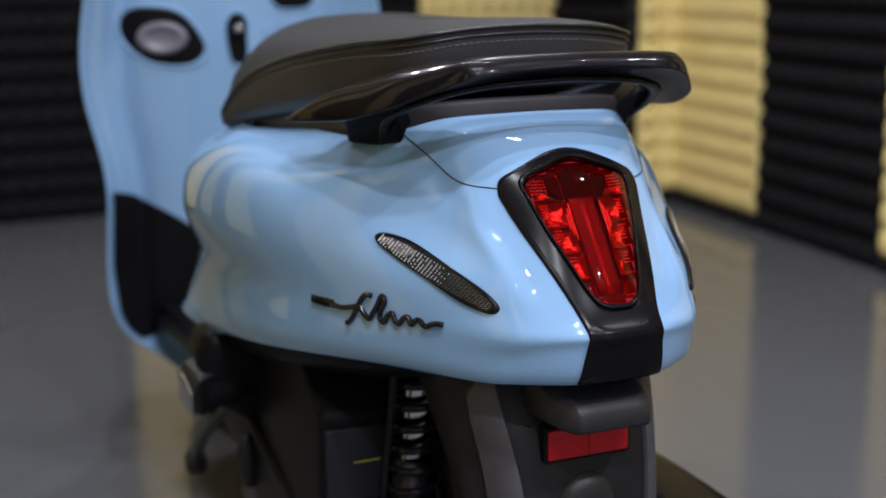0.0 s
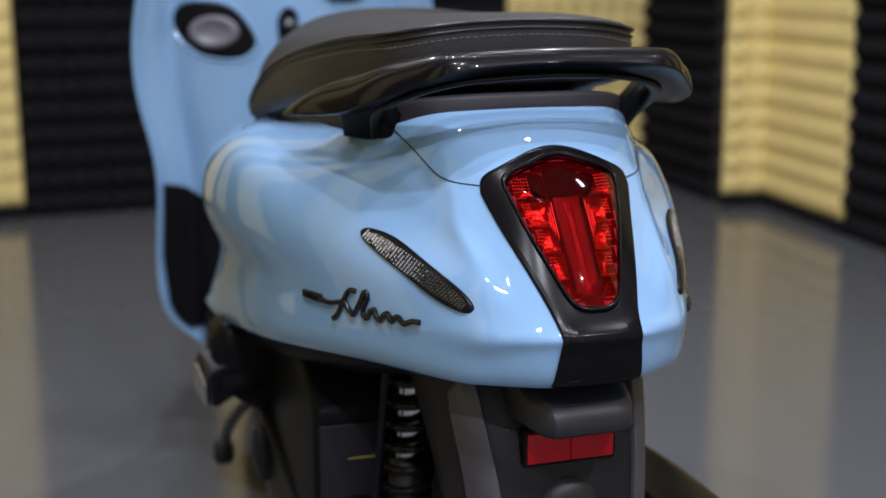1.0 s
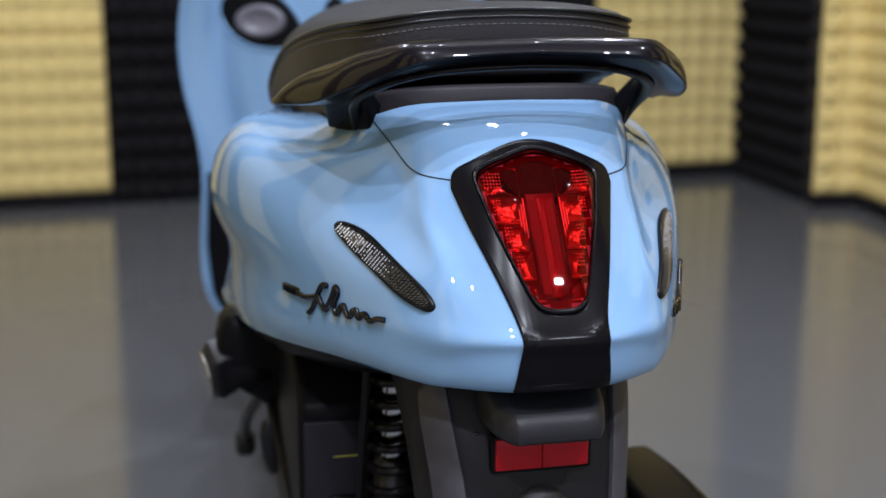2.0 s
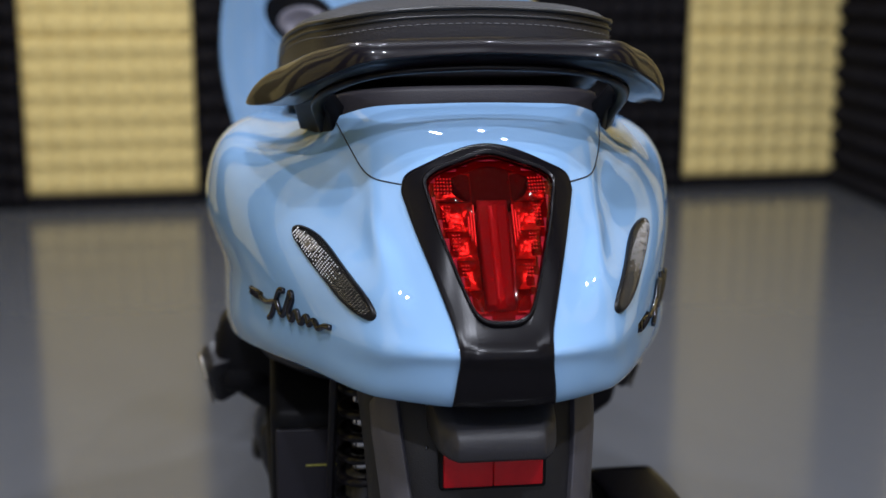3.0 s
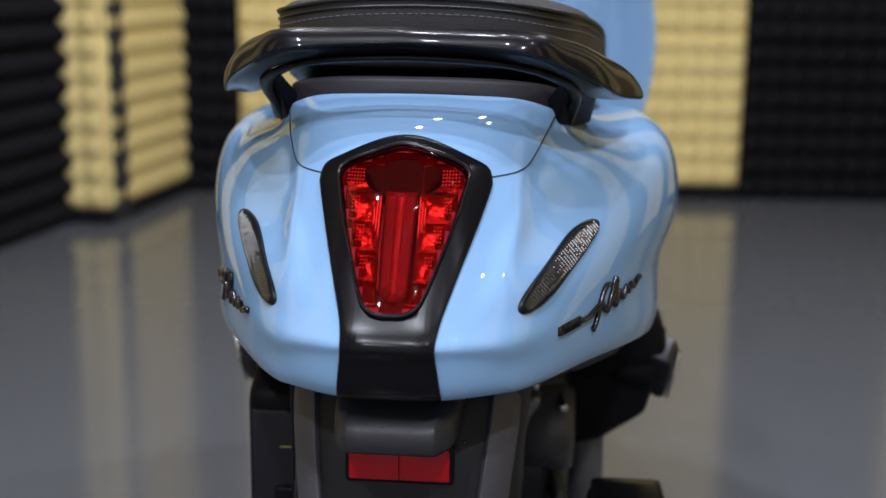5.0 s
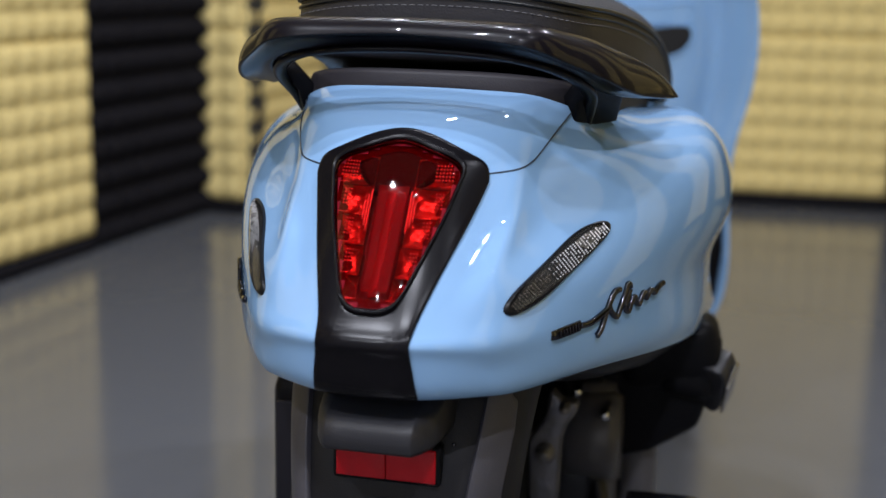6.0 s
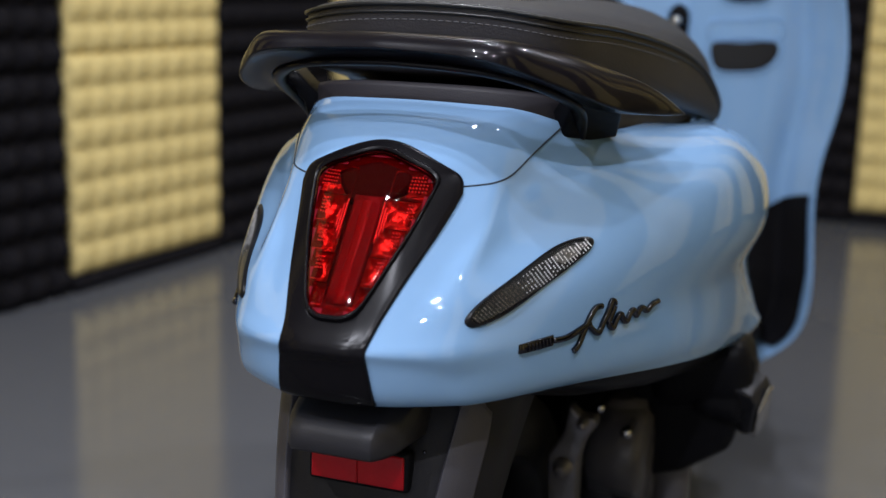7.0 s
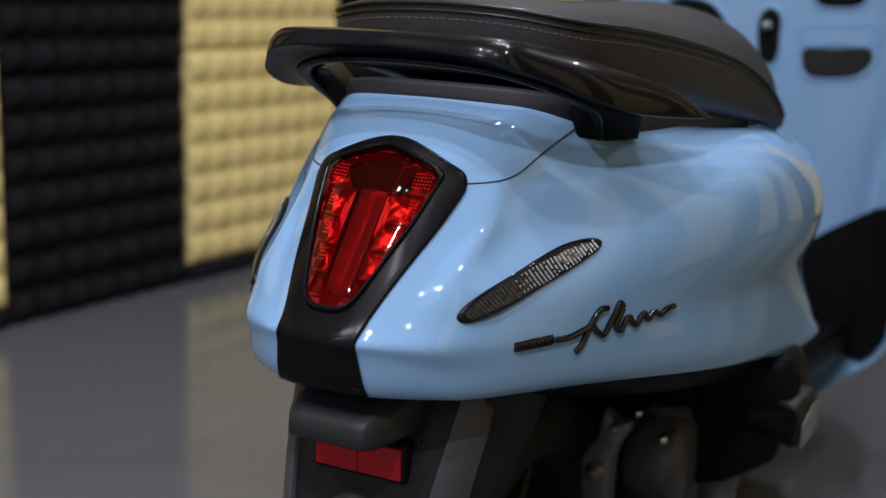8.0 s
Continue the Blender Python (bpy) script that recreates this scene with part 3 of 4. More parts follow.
for side in (-1, 1):
    line = [(side * q[0], q[1]) for q in closed_spline([(x, z, 0) for x, z in SIGNAL], 72)]
    c = (side * SIGNAL_CENTRE[0], SIGNAL_CENTRE[1])
    bm = bmesh.new()
    patch(bm, behind, line, c, [(0, .0006), (.90, .0010), (.93, .0032), (.97, .0028), (1.0, .0014), (1.025, -.0010)])
    signal = part("turn_signal", bm, SIGNAL_RIM, scooter, "leaf-shaped smoked turn signal")
    bm = bmesh.new()
    patch(bm, behind, line, c, [(0, .0024), (.8, .0022), (.90, .0014)])
    part("reflector", bm, ribbed, signal, "ribbed dark grey insert")
    bm = bmesh.new()
    patch(bm, behind, line, c, [(r, .0060 - .0034 * r * r) for r in np.linspace(0, .945, 10)])
    part("lens", bm, SMOKE, signal, "clear smoked lens").visible_shadow = False
    bm = bmesh.new()
    dish = [(side * x, z) for x, z in ((.1640, .6735), (.1610, .6755), (.1530, .6752), (.1450, .6722), (.1395, .6675), (.1370, .6640), (.1420, .6600), (.1480, .6570), (.1540, .6600), (.1615, .6670))]
    patch(bm, behind, dish, (side * .1520, .6665), [(0, .0025), (.6, .0024), (.9, .0020), (1, .0012)])
    part("bulb_dish", bm, LAMP_DISH, signal, "silver dish")
    bm, low = bmesh.new(), bmesh.new()
    spark = random.Random(5)
    for i in range(38):
        k = i / 37
        half = .0078 * math.sin(math.pi * min(1, .12 + .80 * k)) ** .6
        for d in range(-4, 5):
            x, z = .1625 - .0560 * k - .64 * d * half / 4.4, .6735 - .0445 * k + .76 * d * half / 4.4
            if spark.random() < .22:
                continue
            q, nn = behind(side * x, z)
            bmesh.ops.create_icosphere(bm if k + .05 * (d % 3) < .60 else low, subdivisions=1, radius=float(np.interp(k, [0, .35, .6, 1], [.00082, .00078, .00060, .0005])), matrix=Matrix.Translation(q + nn * .0027))
    part("reflector_cells", bm, LAMP_SPARKLE, signal, "fine rows of silver reflector cells, near-white for their sparkle")
    part("reflector_cells", low, LAMP_SILVER, signal, "fine rows of brown-silver reflector cells")

# Side emblems: a ribbed bar and a flowing ribbon, dark chrome
def emblem(side):
    on = lambda y, z: beside(y, z, side)
    y_bar, y_end = (.212, .035) if side < 0 else (.030, .214)
    run = y_end - y_bar
    z_of = lambda k: .5985 + .004 * k
    bm = bmesh.new()
    k0, k1 = 0.0, 0.21
    outl = [(y_bar + run * k, z_of(k) + dz) for k, dz in ((k0, -.004), (k1 * .5, -.0045), (k1, -.0045), (k1, .0045), (k1 * .5, .0045), (k0, .004))]
    cc = (y_bar + run * k1 / 2, z_of(.1))
    patch(bm, on, outl, cc, [(0, .0032), (.85, .0030), (1.0, .0)])
    e = part("emblem", bm, DARK_CHROME, scooter, "dark chrome script emblem with ribbed bar")
    for i in range(7):
        bm = bmesh.new()
        k = .045 + i * .021
        tube(bm, [on(y_bar + run * k, z_of(k) + dz)[0] + on(y_bar + run * k, z_of(k) + dz)[1] * .0034 for dz in (-.003, 0, .003)], .0007, 6)
        part("rib", bm, GLOSS_BLACK, e)
    strokes = [
        [(.20, 0), (.28, -.001), (.36, .002), (.44, .006)],
        [(.33, -.016), (.36, -.012), (.40, .000), (.44, .012), (.48, .019), (.52, .019)],
        [(.43, .005), (.47, -.003), (.50, -.006), (.535, .002), (.575, .014), (.60, .021), (.615, .018), (.59, .006), (.585, -.003), (.61, -.006), (.64, .002), (.67, .005), (.69, -.001), (.72, -.004), (.75, .003), (.78, .004),
         (.80, -.002), (.83, .003), (.86, .003), (.89, -.001), (.93, .002), (1.0, .004)],
    ]
    for k, s in enumerate(strokes):
        bm = bmesh.new()
        pts = spline([(y_bar + run * a, z_of(a) + b * .95, 0) for a, b in s], 8 * len(s))
        path = []
        for q in pts:
            p, n = on(q[0], q[1])
            path.append(p + n * .0016)
        sweep(bm, path, disc(8, .0028, 2.4), up=(0.05, 0.1, 1))
        part("ribbon", bm, DARK_CHROME, e)


emblem(-1)
emblem(1)

# Seat --------------------------------------------------------------------------
SEAT_HALF = [(0, .128, .812, .8745), (.080, .131, .812, .8705), (.122, .152, .811, .8630), (.1440, .215, .802, .857), (.1635, .333, .782, .8425), (.173, .475, .760, .821), (.177, .605, .742, .789), (.177, .695, .728, .754), (.164, .770, .712, .727), (.125, .832, .700, .711), (.06, .863, .695, .705), (0, .870, .695, .705)]
sh = spline(SEAT_HALF, 60)
loop = np.array([q for q in sh] + [(-q[0], q[1], q[2], q[3]) for q in sh[-2:0:-1]])
seat = part("seat", bmesh.new(), SEAT_SIDE, scooter, "two-up seat with black sides and grey top")
bm = bmesh.new()
wall = []
for k, inset in ((0.0, .009), (.06, .004), (.3, .001), (.7, -.001), (1.0, .0)):
    wall.append([(q[0] * (1 - inset / .16), q[1] + (inset if q[1] < .3 else -inset * .5), q[2] + (q[3] - q[2]) * k) for q in loop])
vs = grid(bm, wall, close_u=True)
bm.faces.new(vs[0])
part("side_skin", bm, SEAT_SIDE, seat, "smooth black vinyl seat side")
SEAT_CROWN = [(.12, .876), (.2, .878), (.30, .875), (.40, .871), (.52, .872), (.60, .873), (.66, .870), (.71, .857), (.76, .830), (.81, .793), (.875, .72)]


def crown_z(y):
    return float(np.interp(y, [c[0] for c in SEAT_CROWN], [c[1] for c in SEAT_CROWN]))


bm = bmesh.new()
rings = []
for r in np.linspace(1, 0.04, 14):
    ring = []
    for q in loop:
        yc = .18 + (q[1] - .128) * (.62 / .742)
        x, y = q[0] * r, yc + (q[1] - yc) * r
        lift = max(0, 1 - r ** 2.8) ** .62
        ring.append((x, y, q[3] + .0015 + (max(crown_z(y), q[3]) - q[3]) * lift))
    rings.append(ring)
vs = grid(bm, rings, close_u=True)
bm.faces.new(vs[-1])
part("top_skin", bm, SEAT_TOP, seat, "grained grey vinyl seat top")
for name, dz, out, rad, mat in (("piping", .0, .0015, .0022, PIPING), ("piping", -.007, .0012, .0014, PIPING)):
    bm = bmesh.new()
    path = [(q[0] * (1 + out / .16), q[1] - (out if q[1] < .3 else -out), q[3] + dz) for q in loop]
    rows_ = []
    for i, p in enumerate(path):
        a, b = Vector(path[i - 1]), Vector(path[(i + 1) % len(path)])
        t = (b - a).normalized()
        s = t.cross(Vector((0, 0, 1))).normalized()
        u = s.cross(t)
        rows_.append([Vector(p) + s * x + u * z for x, z in disc(8, rad)])
    grid(bm, rows_, close_u=True, close_v=True)
    part(name, bm, mat, seat)
# stitches along the rear half of the seat side
dense = spline(SEAT_HALF, 400)
back = [(-q[0], *q[1:]) for q in dense[:170][::-1]] + [tuple(q) for q in dense[:170]]
for i in range(0, len(back) - 2, 3):
    a, b = back[i], back[i + 2]
    pa, pb = (Vector((q[0] * 1.012, q[1] - .0012, q[3] - .0140)) for q in (a, b))
    bm = bmesh.new() if i == 0 else bm
    tube(bm, [pa, (pa + pb) / 2 + (pa + pb).normalized() * .0002, pb], .00034, 5)
tagged(part("stitching", bm, THREAD, seat, "light grey stitching"), kind="stuff")

# Black trim under the seat
TRIM_HALF = [(0, .118), (.055, .121), (.095, .135), (.122, .160), (.138, .215), (.150, .30), (.158, .42), (.16, .56), (.145, .68), (.08, .74), (0, .75)]
th = spline([(x, y, 0) for x, y in TRIM_HALF], 50)
tl = [(q[0], q[1]) for q in th] + [(-q[0], q[1]) for q in th[-2:0:-1]]
trim_z = lambda y: float(np.interp(y, [.1, .16, .22, .3, .6, .76], [.787, .775, .76, .755, .74, .72]))
bm = bmesh.new()
rows_ = [[(x * k, y + e, trim_z(y) + dz) for x, y in tl] for k, e, dz in ((.985, .003, -.012), (.985, .003, .0), (.982, .004, .017), (.975, .006, .020), (.94, .012, .021))]
vs = grid(bm, rows_, close_u=True)
bm.faces.new(vs[-1])
bm.faces.new(vs[0])
part("seat_base", bm, SEAT_RIM, scooter, "black plastic rim under the seat")

# Grab rail: a gloss-black loop behind the seat whose arms sweep forwards and down into blades.
# Four edge lines run along it: top ridge, crisp outer edge, underside lip, inner top edge
RIDGE = [(0, .045, .8525), (.070, .0445, .8512), (.110, .0445, .8490), (.1260, .071, .8445), (.1445, .104, .838), (.164, .145, .8265), (.188, .197, .8105), (.203, .243, .793), (.2105, .288, .7755)]
OUTER_EDGE = [(0, .0245, .840), (.068, .0240, .8370), (.106, .0245, .8320), (.134, .050, .8195), (.162, .088, .804), (.181, .139, .789), (.197, .200, .7805), (.207, .245, .7765), (.2115, .290, .7742)]
UNDER_LIP = [(0, .059, .827), (.062, .0615, .8245), (.102, .071, .8190), (.127, .090, .811), (.141, .118, .800), (.149, .157, .788), (.172, .204, .7795), (.194, .247, .7760), (.2100, .287, .7740)]
INNER_EDGE = [(0, .066, .845), (.060, .067, .844), (.096, .072, .8415), (.111, .092, .838), (.126, .119, .831), (.143, .156, .8175), (.170, .203, .801), (.190, .246, .7865), (.2090, .286, .7750)]
RAIL_STEPS = 56
lines = [spline(q, RAIL_STEPS) for q in (RIDGE, OUTER_EDGE, UNDER_LIP, INNER_EDGE)]
rail_rows = []
for i in range(RAIL_STEPS):
    top, out, low, inn = (q[i] for q in lines)
    ring = []
    for a, b, bulge, n in ((top, out, .16, 12), (out, low, -.10, 8), (low, inn, .04, 6), (inn, top, .10, 6)):
        side_way = np.cross(lines[0][min(i + 1, RAIL_STEPS - 1)] - lines[0][max(i - 1, 0)], b - a)
        side_way = side_way / (np.linalg.norm(side_way) + 1e-9)
        side_way = side_way * (1 if np.dot(side_way, (a + b) / 2 - (top + out + low + inn) / 4) > 0 else -1)
        for k in range(n):
            f = (.5 - .5 * math.cos(math.pi * (k + .5) / n)) * .94 + .03
            ring.append(a + (b - a) * f + side_way * bulge * float(np.linalg.norm(b - a)) * 4 * f * (1 - f))
    rail_rows.append(ring)
both = [[(-q[0], q[1], q[2]) for q in r] for r in rail_rows[:0:-1]] + [[tuple(q) for q in r] for r in rail_rows]
bm = bmesh.new()
vs = grid(bm, both, close_u=True)
bm.faces.new(vs[0])
bm.faces.new(vs[-1])
rail = part("grab_rail", bm, GLOSS_BLACK, scooter, "gloss black grab rail behind the seat")
bm = bmesh.new()
lip = spline([(0, .060, .8265), (.060, .0625, .8240), (.098, .075, .8180), (.124, .097, .808), (.138, .128, .796), (.1415, .158, .783), (.138, .176, .770), (.134, .186, .757)], 48)
sweep(bm, [(-q[0], q[1], q[2]) for q in lip[:0:-1]] + [tuple(q) for q in lip], disc(12, 1, 2.4, .0065, .0035))
part("inner_lip", bm, GLOSS_BLACK, rail)
for side in (-1, 1):
    bm = bmesh.new()
    rows_ = []
    turn = Matrix.Rotation(side * -0.41, 3, "Z")
    for x, y, z, w, d in ((.160, .185, .806, .011, .047), (.150, .190, .792, .012, .044), (.138, .198, .778, .011, .042), (.134, .202, .755, .010, .041)):
        rows_.append([Vector((side * x, y, z)) + turn @ Vector((u, v, 0)) for u, v in disc(32, 1, 9, w, d)])
    vs = grid(bm, rows_, close_u=True)
    bm.faces.new(vs[0])
    bm.faces.new(vs[-1])
    part("rail_bracket", bm, PLASTIC_BLACK, rail, "black bracket on the body")

# Rear fender --------------------------------------------------------------------
def mirror_line(pts):
    return [(-x, y) for x, y in pts[:0:-1]] + list(pts)


bm = bmesh.new()
rows_ = []
for z, w, y0, run in ((.580, .112, .064, .17), (.545, .111, .048, .16), (.50, .106, .026, .14), (.45, .101, .010, .115), (.40, .097, .002, .09), (.34, .091, -.002, .07)):
    plan = spline([(x, y, 0) for x, y in mirror_line([(0, y0 - .006), (.050, y0 - .005), (.073, y0 + .001), (w * .81, y0 + .010), (w * .93, y0 + .034), (w, y0 + .40 * run), (w * .99, y0 + run)])], 60)
    rows_.append([(q[0], q[1], z) for q in plan])
dense_rows = np.array([spline([r[i] for r in rows_], 30) for i in range(60)])
grid(bm, [[tuple(dense_rows[i][j]) for i in range(60)] for j in range(30)])
fender = part("rear_fender", bm, PLASTIC_FENDER, scooter, "dark grey plastic rear fender")
FENDER = surface_tree([[dense_rows[i][j] for i in range(60)] for j in range(30)])
on_fender = lambda x, z: cast(FENDER, (x, -0.5, z), (0, 1, 0))
for side in (-1, 1):
    bm = bmesh.new()
    out_ = [(.079, .553), (.087, .552), (.0985, .530), (.0975, .505), (.092, .46), (.086, .40), (.080, .36), (.060, .36), (.063, .40), (.069, .46), (.075, .51)]
    line = []
    for i in range(len(out_)):
        a, b = out_[i], out_[(i + 1) % len(out_)]
        line += [(side * (a[0] + (b[0] - a[0]) * t), a[1] + (b[1] - a[1]) * t) for t in (0, .25, .5, .75)]
    patch(bm, on_fender, line, (side * .080, .46), [(0, .006), (.9, .006), (.97, .005), (1.0, -.002)])
    part("fender_rib", bm, PLASTIC_LIGHT, fender, "lighter grey raised fender panel")
# hood over the reflector: sloping top, crisp brow, short front face
bm = bmesh.new()
section = [(.050, .560), (.004, .5545), (-.034, .5415), (-.0450, .5360), (-.0500, .5290), (-.0515, .5150), (-.0490, .5115), (.05, .5105)]
rows_ = []
for u in (-1, -.985, -.95, -.86, -.74, -.70, -.5, -.25, 0, .25, .5, .70, .74, .86, .95, .985, 1):
    au = abs(u)
    shrink = 1 - .10 * au ** 14
    rows_.append([(u * .0505 * (1 + .12 * max(0, (y + .05) / .1)), .05 + (y - .05) * shrink + .018 * max(0, (au - .72) / .28), .532 + (z - .532) * shrink) for y, z in section])
vs = grid(bm, rows_)
bm.faces.new(vs[0])
bm.faces.new(vs[-1])
part("lamp_hood", bm, PLASTIC, fender, "dark plastic hood above the reflector")
bm = bmesh.new()
block(bm, (.0945, .016, .0365), pose(.001, .010, .4835), .004, 3)
refl = part("reflector_frame", bm, PLASTIC_BLACK, fender, "black frame round the red reflector")
for side in (-1, 1):
    bm = bmesh.new()
    block(bm, (.0436, .008, .030), pose(.001 + side * .0219, .0045, .4835, side * .8), .0015, 2)
    part("reflector", bm, RED_PLASTIC, refl, "dark red rear reflector half with fine texture")
bm = bmesh.new()
lathe(bm, [(.001, -.016), (.02, -.0155), (.031, -.010), (.034, 0), (.034, .02)], pose(0, .006, .418, -90), 32)
part("fender_boss", bm, PLASTIC, fender)

for side in (-1, 1):
    q, nn = on_fender(side * .0555, .4985)
    bm = bmesh.new()
    lathe(bm, [(.0010, .0), (.0018, .0003), (.0017, .0010), (.0006, .0013)], Matrix.Translation(q) @ nn.to_track_quat("Z", "Y").to_matrix().to_4x4(), 14)
    part("screw", bm, DARK_CHROME, fender, "small dark screw head")

# Underside and running gear --------------------------------------------------------
bm = bmesh.new()
rows_ = []
for y, w, zt, zb in ((.02, .085, .575, .545), (.10, .135, .58, .53), (.2, .175, .58, .50), (.32, .205, .56, .475), (.46, .222, .54, .45), (.60, .235, .52, .43), (.72, .225, .50, .38), (.80, .20, .48, .33)):
    zc, hh = (zt + zb) / 2, (zt - zb) / 2
    rows_.append([(u, y, zc + v) for u, v in disc(32, 1, 3.4, w, hh)])
vs = grid(bm, rows_, close_u=True)
bm.faces.new(vs[0])
bm.faces.new(vs[-1])
part("under_cover", bm, PLASTIC_BLACK, scooter, "black plastic undertray")

WHEEL_Y, WHEEL_Z = 0.30, 0.232


def wheel(y):
    bm = bmesh.new()
    m = pose(0, y, WHEEL_Z, 0, 90, 0)
    prof = [(.150, -.040), (.168, -.050), (.195, -.055), (.215, -.050), (.226, -.034), (.2315, -.012), (.2315, .012), (.226, .034), (.215, .050), (.195, .055), (.168, .050), (.150, .040)]
    rows_ = [[m @ Vector((r * math.cos(2 * math.pi * i / 72), r * math.sin(2 * math.pi * i / 72), x)) for i in range(72)] for r, x in prof]
    grid(bm, rows_, close_u=True, close_v=True)
    w = part("wheel", bm, RUBBER, scooter, "black rubber tyre on a dark rim")
    bm = bmesh.new()
    prof = [(.152, -.042), (.145, -.036), (.138, -.01), (.138, .01), (.145, .036), (.152, .042)]
    rows_ = [[m @ Vector((r * math.cos(2 * math.pi * i / 48), r * math.sin(2 * math.pi * i / 48), x)) for i in range(48)] for r, x in prof]
    grid(bm, rows_, close_u=True)
    lathe(bm, [(.05, -.045), (.055, -.03), (.055, .03), (.05, .045)], m, 24)
    for k in range(5):
        a = 72 * k
        block(bm, (.10, .03, .022), m @ pose(0, 0, 0, 0, 0, a) @ pose(.097, 0, 0), .006, 2)
    part("rim", bm, STEEL_DARK, w, "dark cast alloy rim")


wheel(WHEEL_Y)
wheel(1.58)


def shock(side):
    bm = bmesh.new()
    top, low = Vector((side * .094, .185, .585)), Vector((side * .099, .245, .26))
    ax = (low - top)
    m = Matrix.Translation(top) @ ax.to_track_quat("Z", "Y").to_matrix().to_4x4()
    L = ax.length
    lathe(bm, [(.02, 0), (.022, .03), (.010, .035), (.010, L * .55), (.022, L * .56), (.022, L), (.015, L + .01)], m, 20)
    s = part("shock_absorber", bm, STEEL_DARK, scooter, "shock absorber with black coil spring")
    bm = bmesh.new()
    turns, r = 8.5, .0265
    path = [m @ Vector((r * math.cos(a), r * math.sin(a), .035 + (L * .78 - .035) * a / (2 * math.pi * turns))) for a in np.linspace(0, 2 * math.pi * turns, int(turns * 22))]
    sweep(bm, path, disc(8, .0050), up=tuple(ax.normalized()))
    part("coil_spring", bm, GLOSS_BLACK, s, "glossy black coil spring")
    for d in (.012, L * .78):
        bm = bmesh.new()
        lathe(bm, [(.02, .0), (.034, .004), (.034, .012), (.02, .02)], m @ Matrix.Translation((0, 0, d)), 24)
        part("spring_seat", bm, STEEL_DARK, s)
    bm = bmesh.new()
    lathe(bm, [(.0165, 0), (.0170, .004), (.0170, L * .70), (.0165, L * .70 + .004)], m @ Matrix.Translation((0, 0, .03)), 20)
    part("damper_rod", bm, CHROME, s, "chrome damper rod")


shock(-1)
bm = bmesh.new()
tube(bm, spline([(-.128, .175, .560), (-.131, .190, .48), (-.134, .205, .40), (-.138, .22, .30)], 20), .0045)
hose = part("brake_cable", bm, GLOSS_BLACK, scooter, "thin black cable beside the shock absorber")
bm = bmesh.new()
lathe(bm, [(.004, -.006), (.0065, -.004), (.0065, .004), (.003, .007)], pose(-.133, .170, .555, 70), 12)
part("bolt", bm, CHROME, hose, "bright bolt head")

# Air box and drive case on the left, engine and muffler on the right
bm = bmesh.new()
prism(bm, [(.245, .20), (.245, .455), (.275, .475), (.36, .515), (.46, .535), (.56, .47), (.60, .36), (.56, .24), (.42, .18)], Matrix(((0, 0, 1, -.195), (1, 0, 0, 0), (0, 1, 0, 0), (0, 0, 0, 1))), .085, .012, 3)
air = part("air_box", bm, PLASTIC_BLACK, scooter, "matt black air box")
# added plate: the lighter tone of the lit rear face is in its colour
bm = bmesh.new()
block(bm, (.074, .006, .222), pose(-.1525, .2435, .328), .0025, 2)
part("box_cover", bm, AIR_BOX_LIT, air, "purple-grey plate standing for the lit rear face of the air box")
bm = bmesh.new()
block(bm, (.032, .002, .0018), pose(-.143, .2402, .399), .0006)
part("label_strip", bm, material("yellow_mark", (.26, .24, .03), .5), air, "small yellow mark")
bm = bmesh.new()
block(bm, (.03, .012, .04), pose(-.15, .240, .335), .004)
part("hose_clip", bm, PLASTIC_BLACK, air)
bm = bmesh.new()
prism(bm, [(.14, .16), (.12, .22), (.16, .29), (.30, .32), (.55, .31), (.70, .28), (.74, .22), (.70, .16), (.5, .13), (.3, .13)], Matrix(((0, 0, 1, -.175), (1, 0, 0, 0), (0, 1, 0, 0), (0, 0, 0, 1))), .10, .014, 3)
part("drive_case", bm, STEEL_DARK, scooter, "dark drive case")
bm = bmesh.new()
prism(bm, [(.47, .20), (.46, .30), (.49, .38), (.54, .42), (.60, .42), (.70, .36), (.70, .22), (.5, .16)], Matrix(((0, 0, 1, .04), (1, 0, 0, 0), (0, 1, 0, 0), (0, 0, 0, 1))), .09, .014, 3)
eng = part("engine", bm, STEEL_DARK, scooter, "dark engine block")
rng = random.Random(11)
ENGINE_COVER = material("engine_cover", (.085, .082, .090), .3, vary=.25, scale=30, bump=.2, bump_scale=200, spec=.4)
ENGINE_METAL = material("engine_metal", (.20, .195, .215), .4, metal=0.6, vary=.5, scale=60, bump=.8, bump_scale=90)
bm = bmesh.new()
prism(bm, [(.083, .427), (.096, .415), (.115, .415), (.114, .404), (.103, .387), (.097, .366), (.096, .304), (.092, .26), (.070, .26), (.062, .30), (.060, .364), (.078, .393)], Matrix(((1, 0, 0, 0), (0, 0, 1, .392), (0, 1, 0, 0), (0, 0, 0, 1))), .024, .005, 3)
part("mount_bracket", bm, ENGINE_METAL, eng, "rough cast aluminium engine bracket")
for x, z, r in ((.101, .409, .007), (.080, .352, .012)):
    bm = bmesh.new()
    lathe(bm, [(.001, -.012), (r * .55, -.0115), (r * .7, -.008), (r * .75, -.004), (r, -.002), (r, .010)], pose(x, .388, z, -90 + rng.uniform(-12, 12), 0, rng.uniform(-15, 15)), 14)
    part("mount_lug", bm, ENGINE_METAL, eng, "rough cast aluminium lug")
for y, z, r in ((.44, .34, .055), (.52, .31, .06)):
    bm = bmesh.new()
    lathe(bm, [(r * .6, 0), (r, .008), (r, .06), (r * .9, .07), (r * .3, .072)], pose(.085, y + .06, z, 0, 90), 28)
    part("fan_cover", bm, ENGINE_COVER, eng)
bm = bmesh.new()
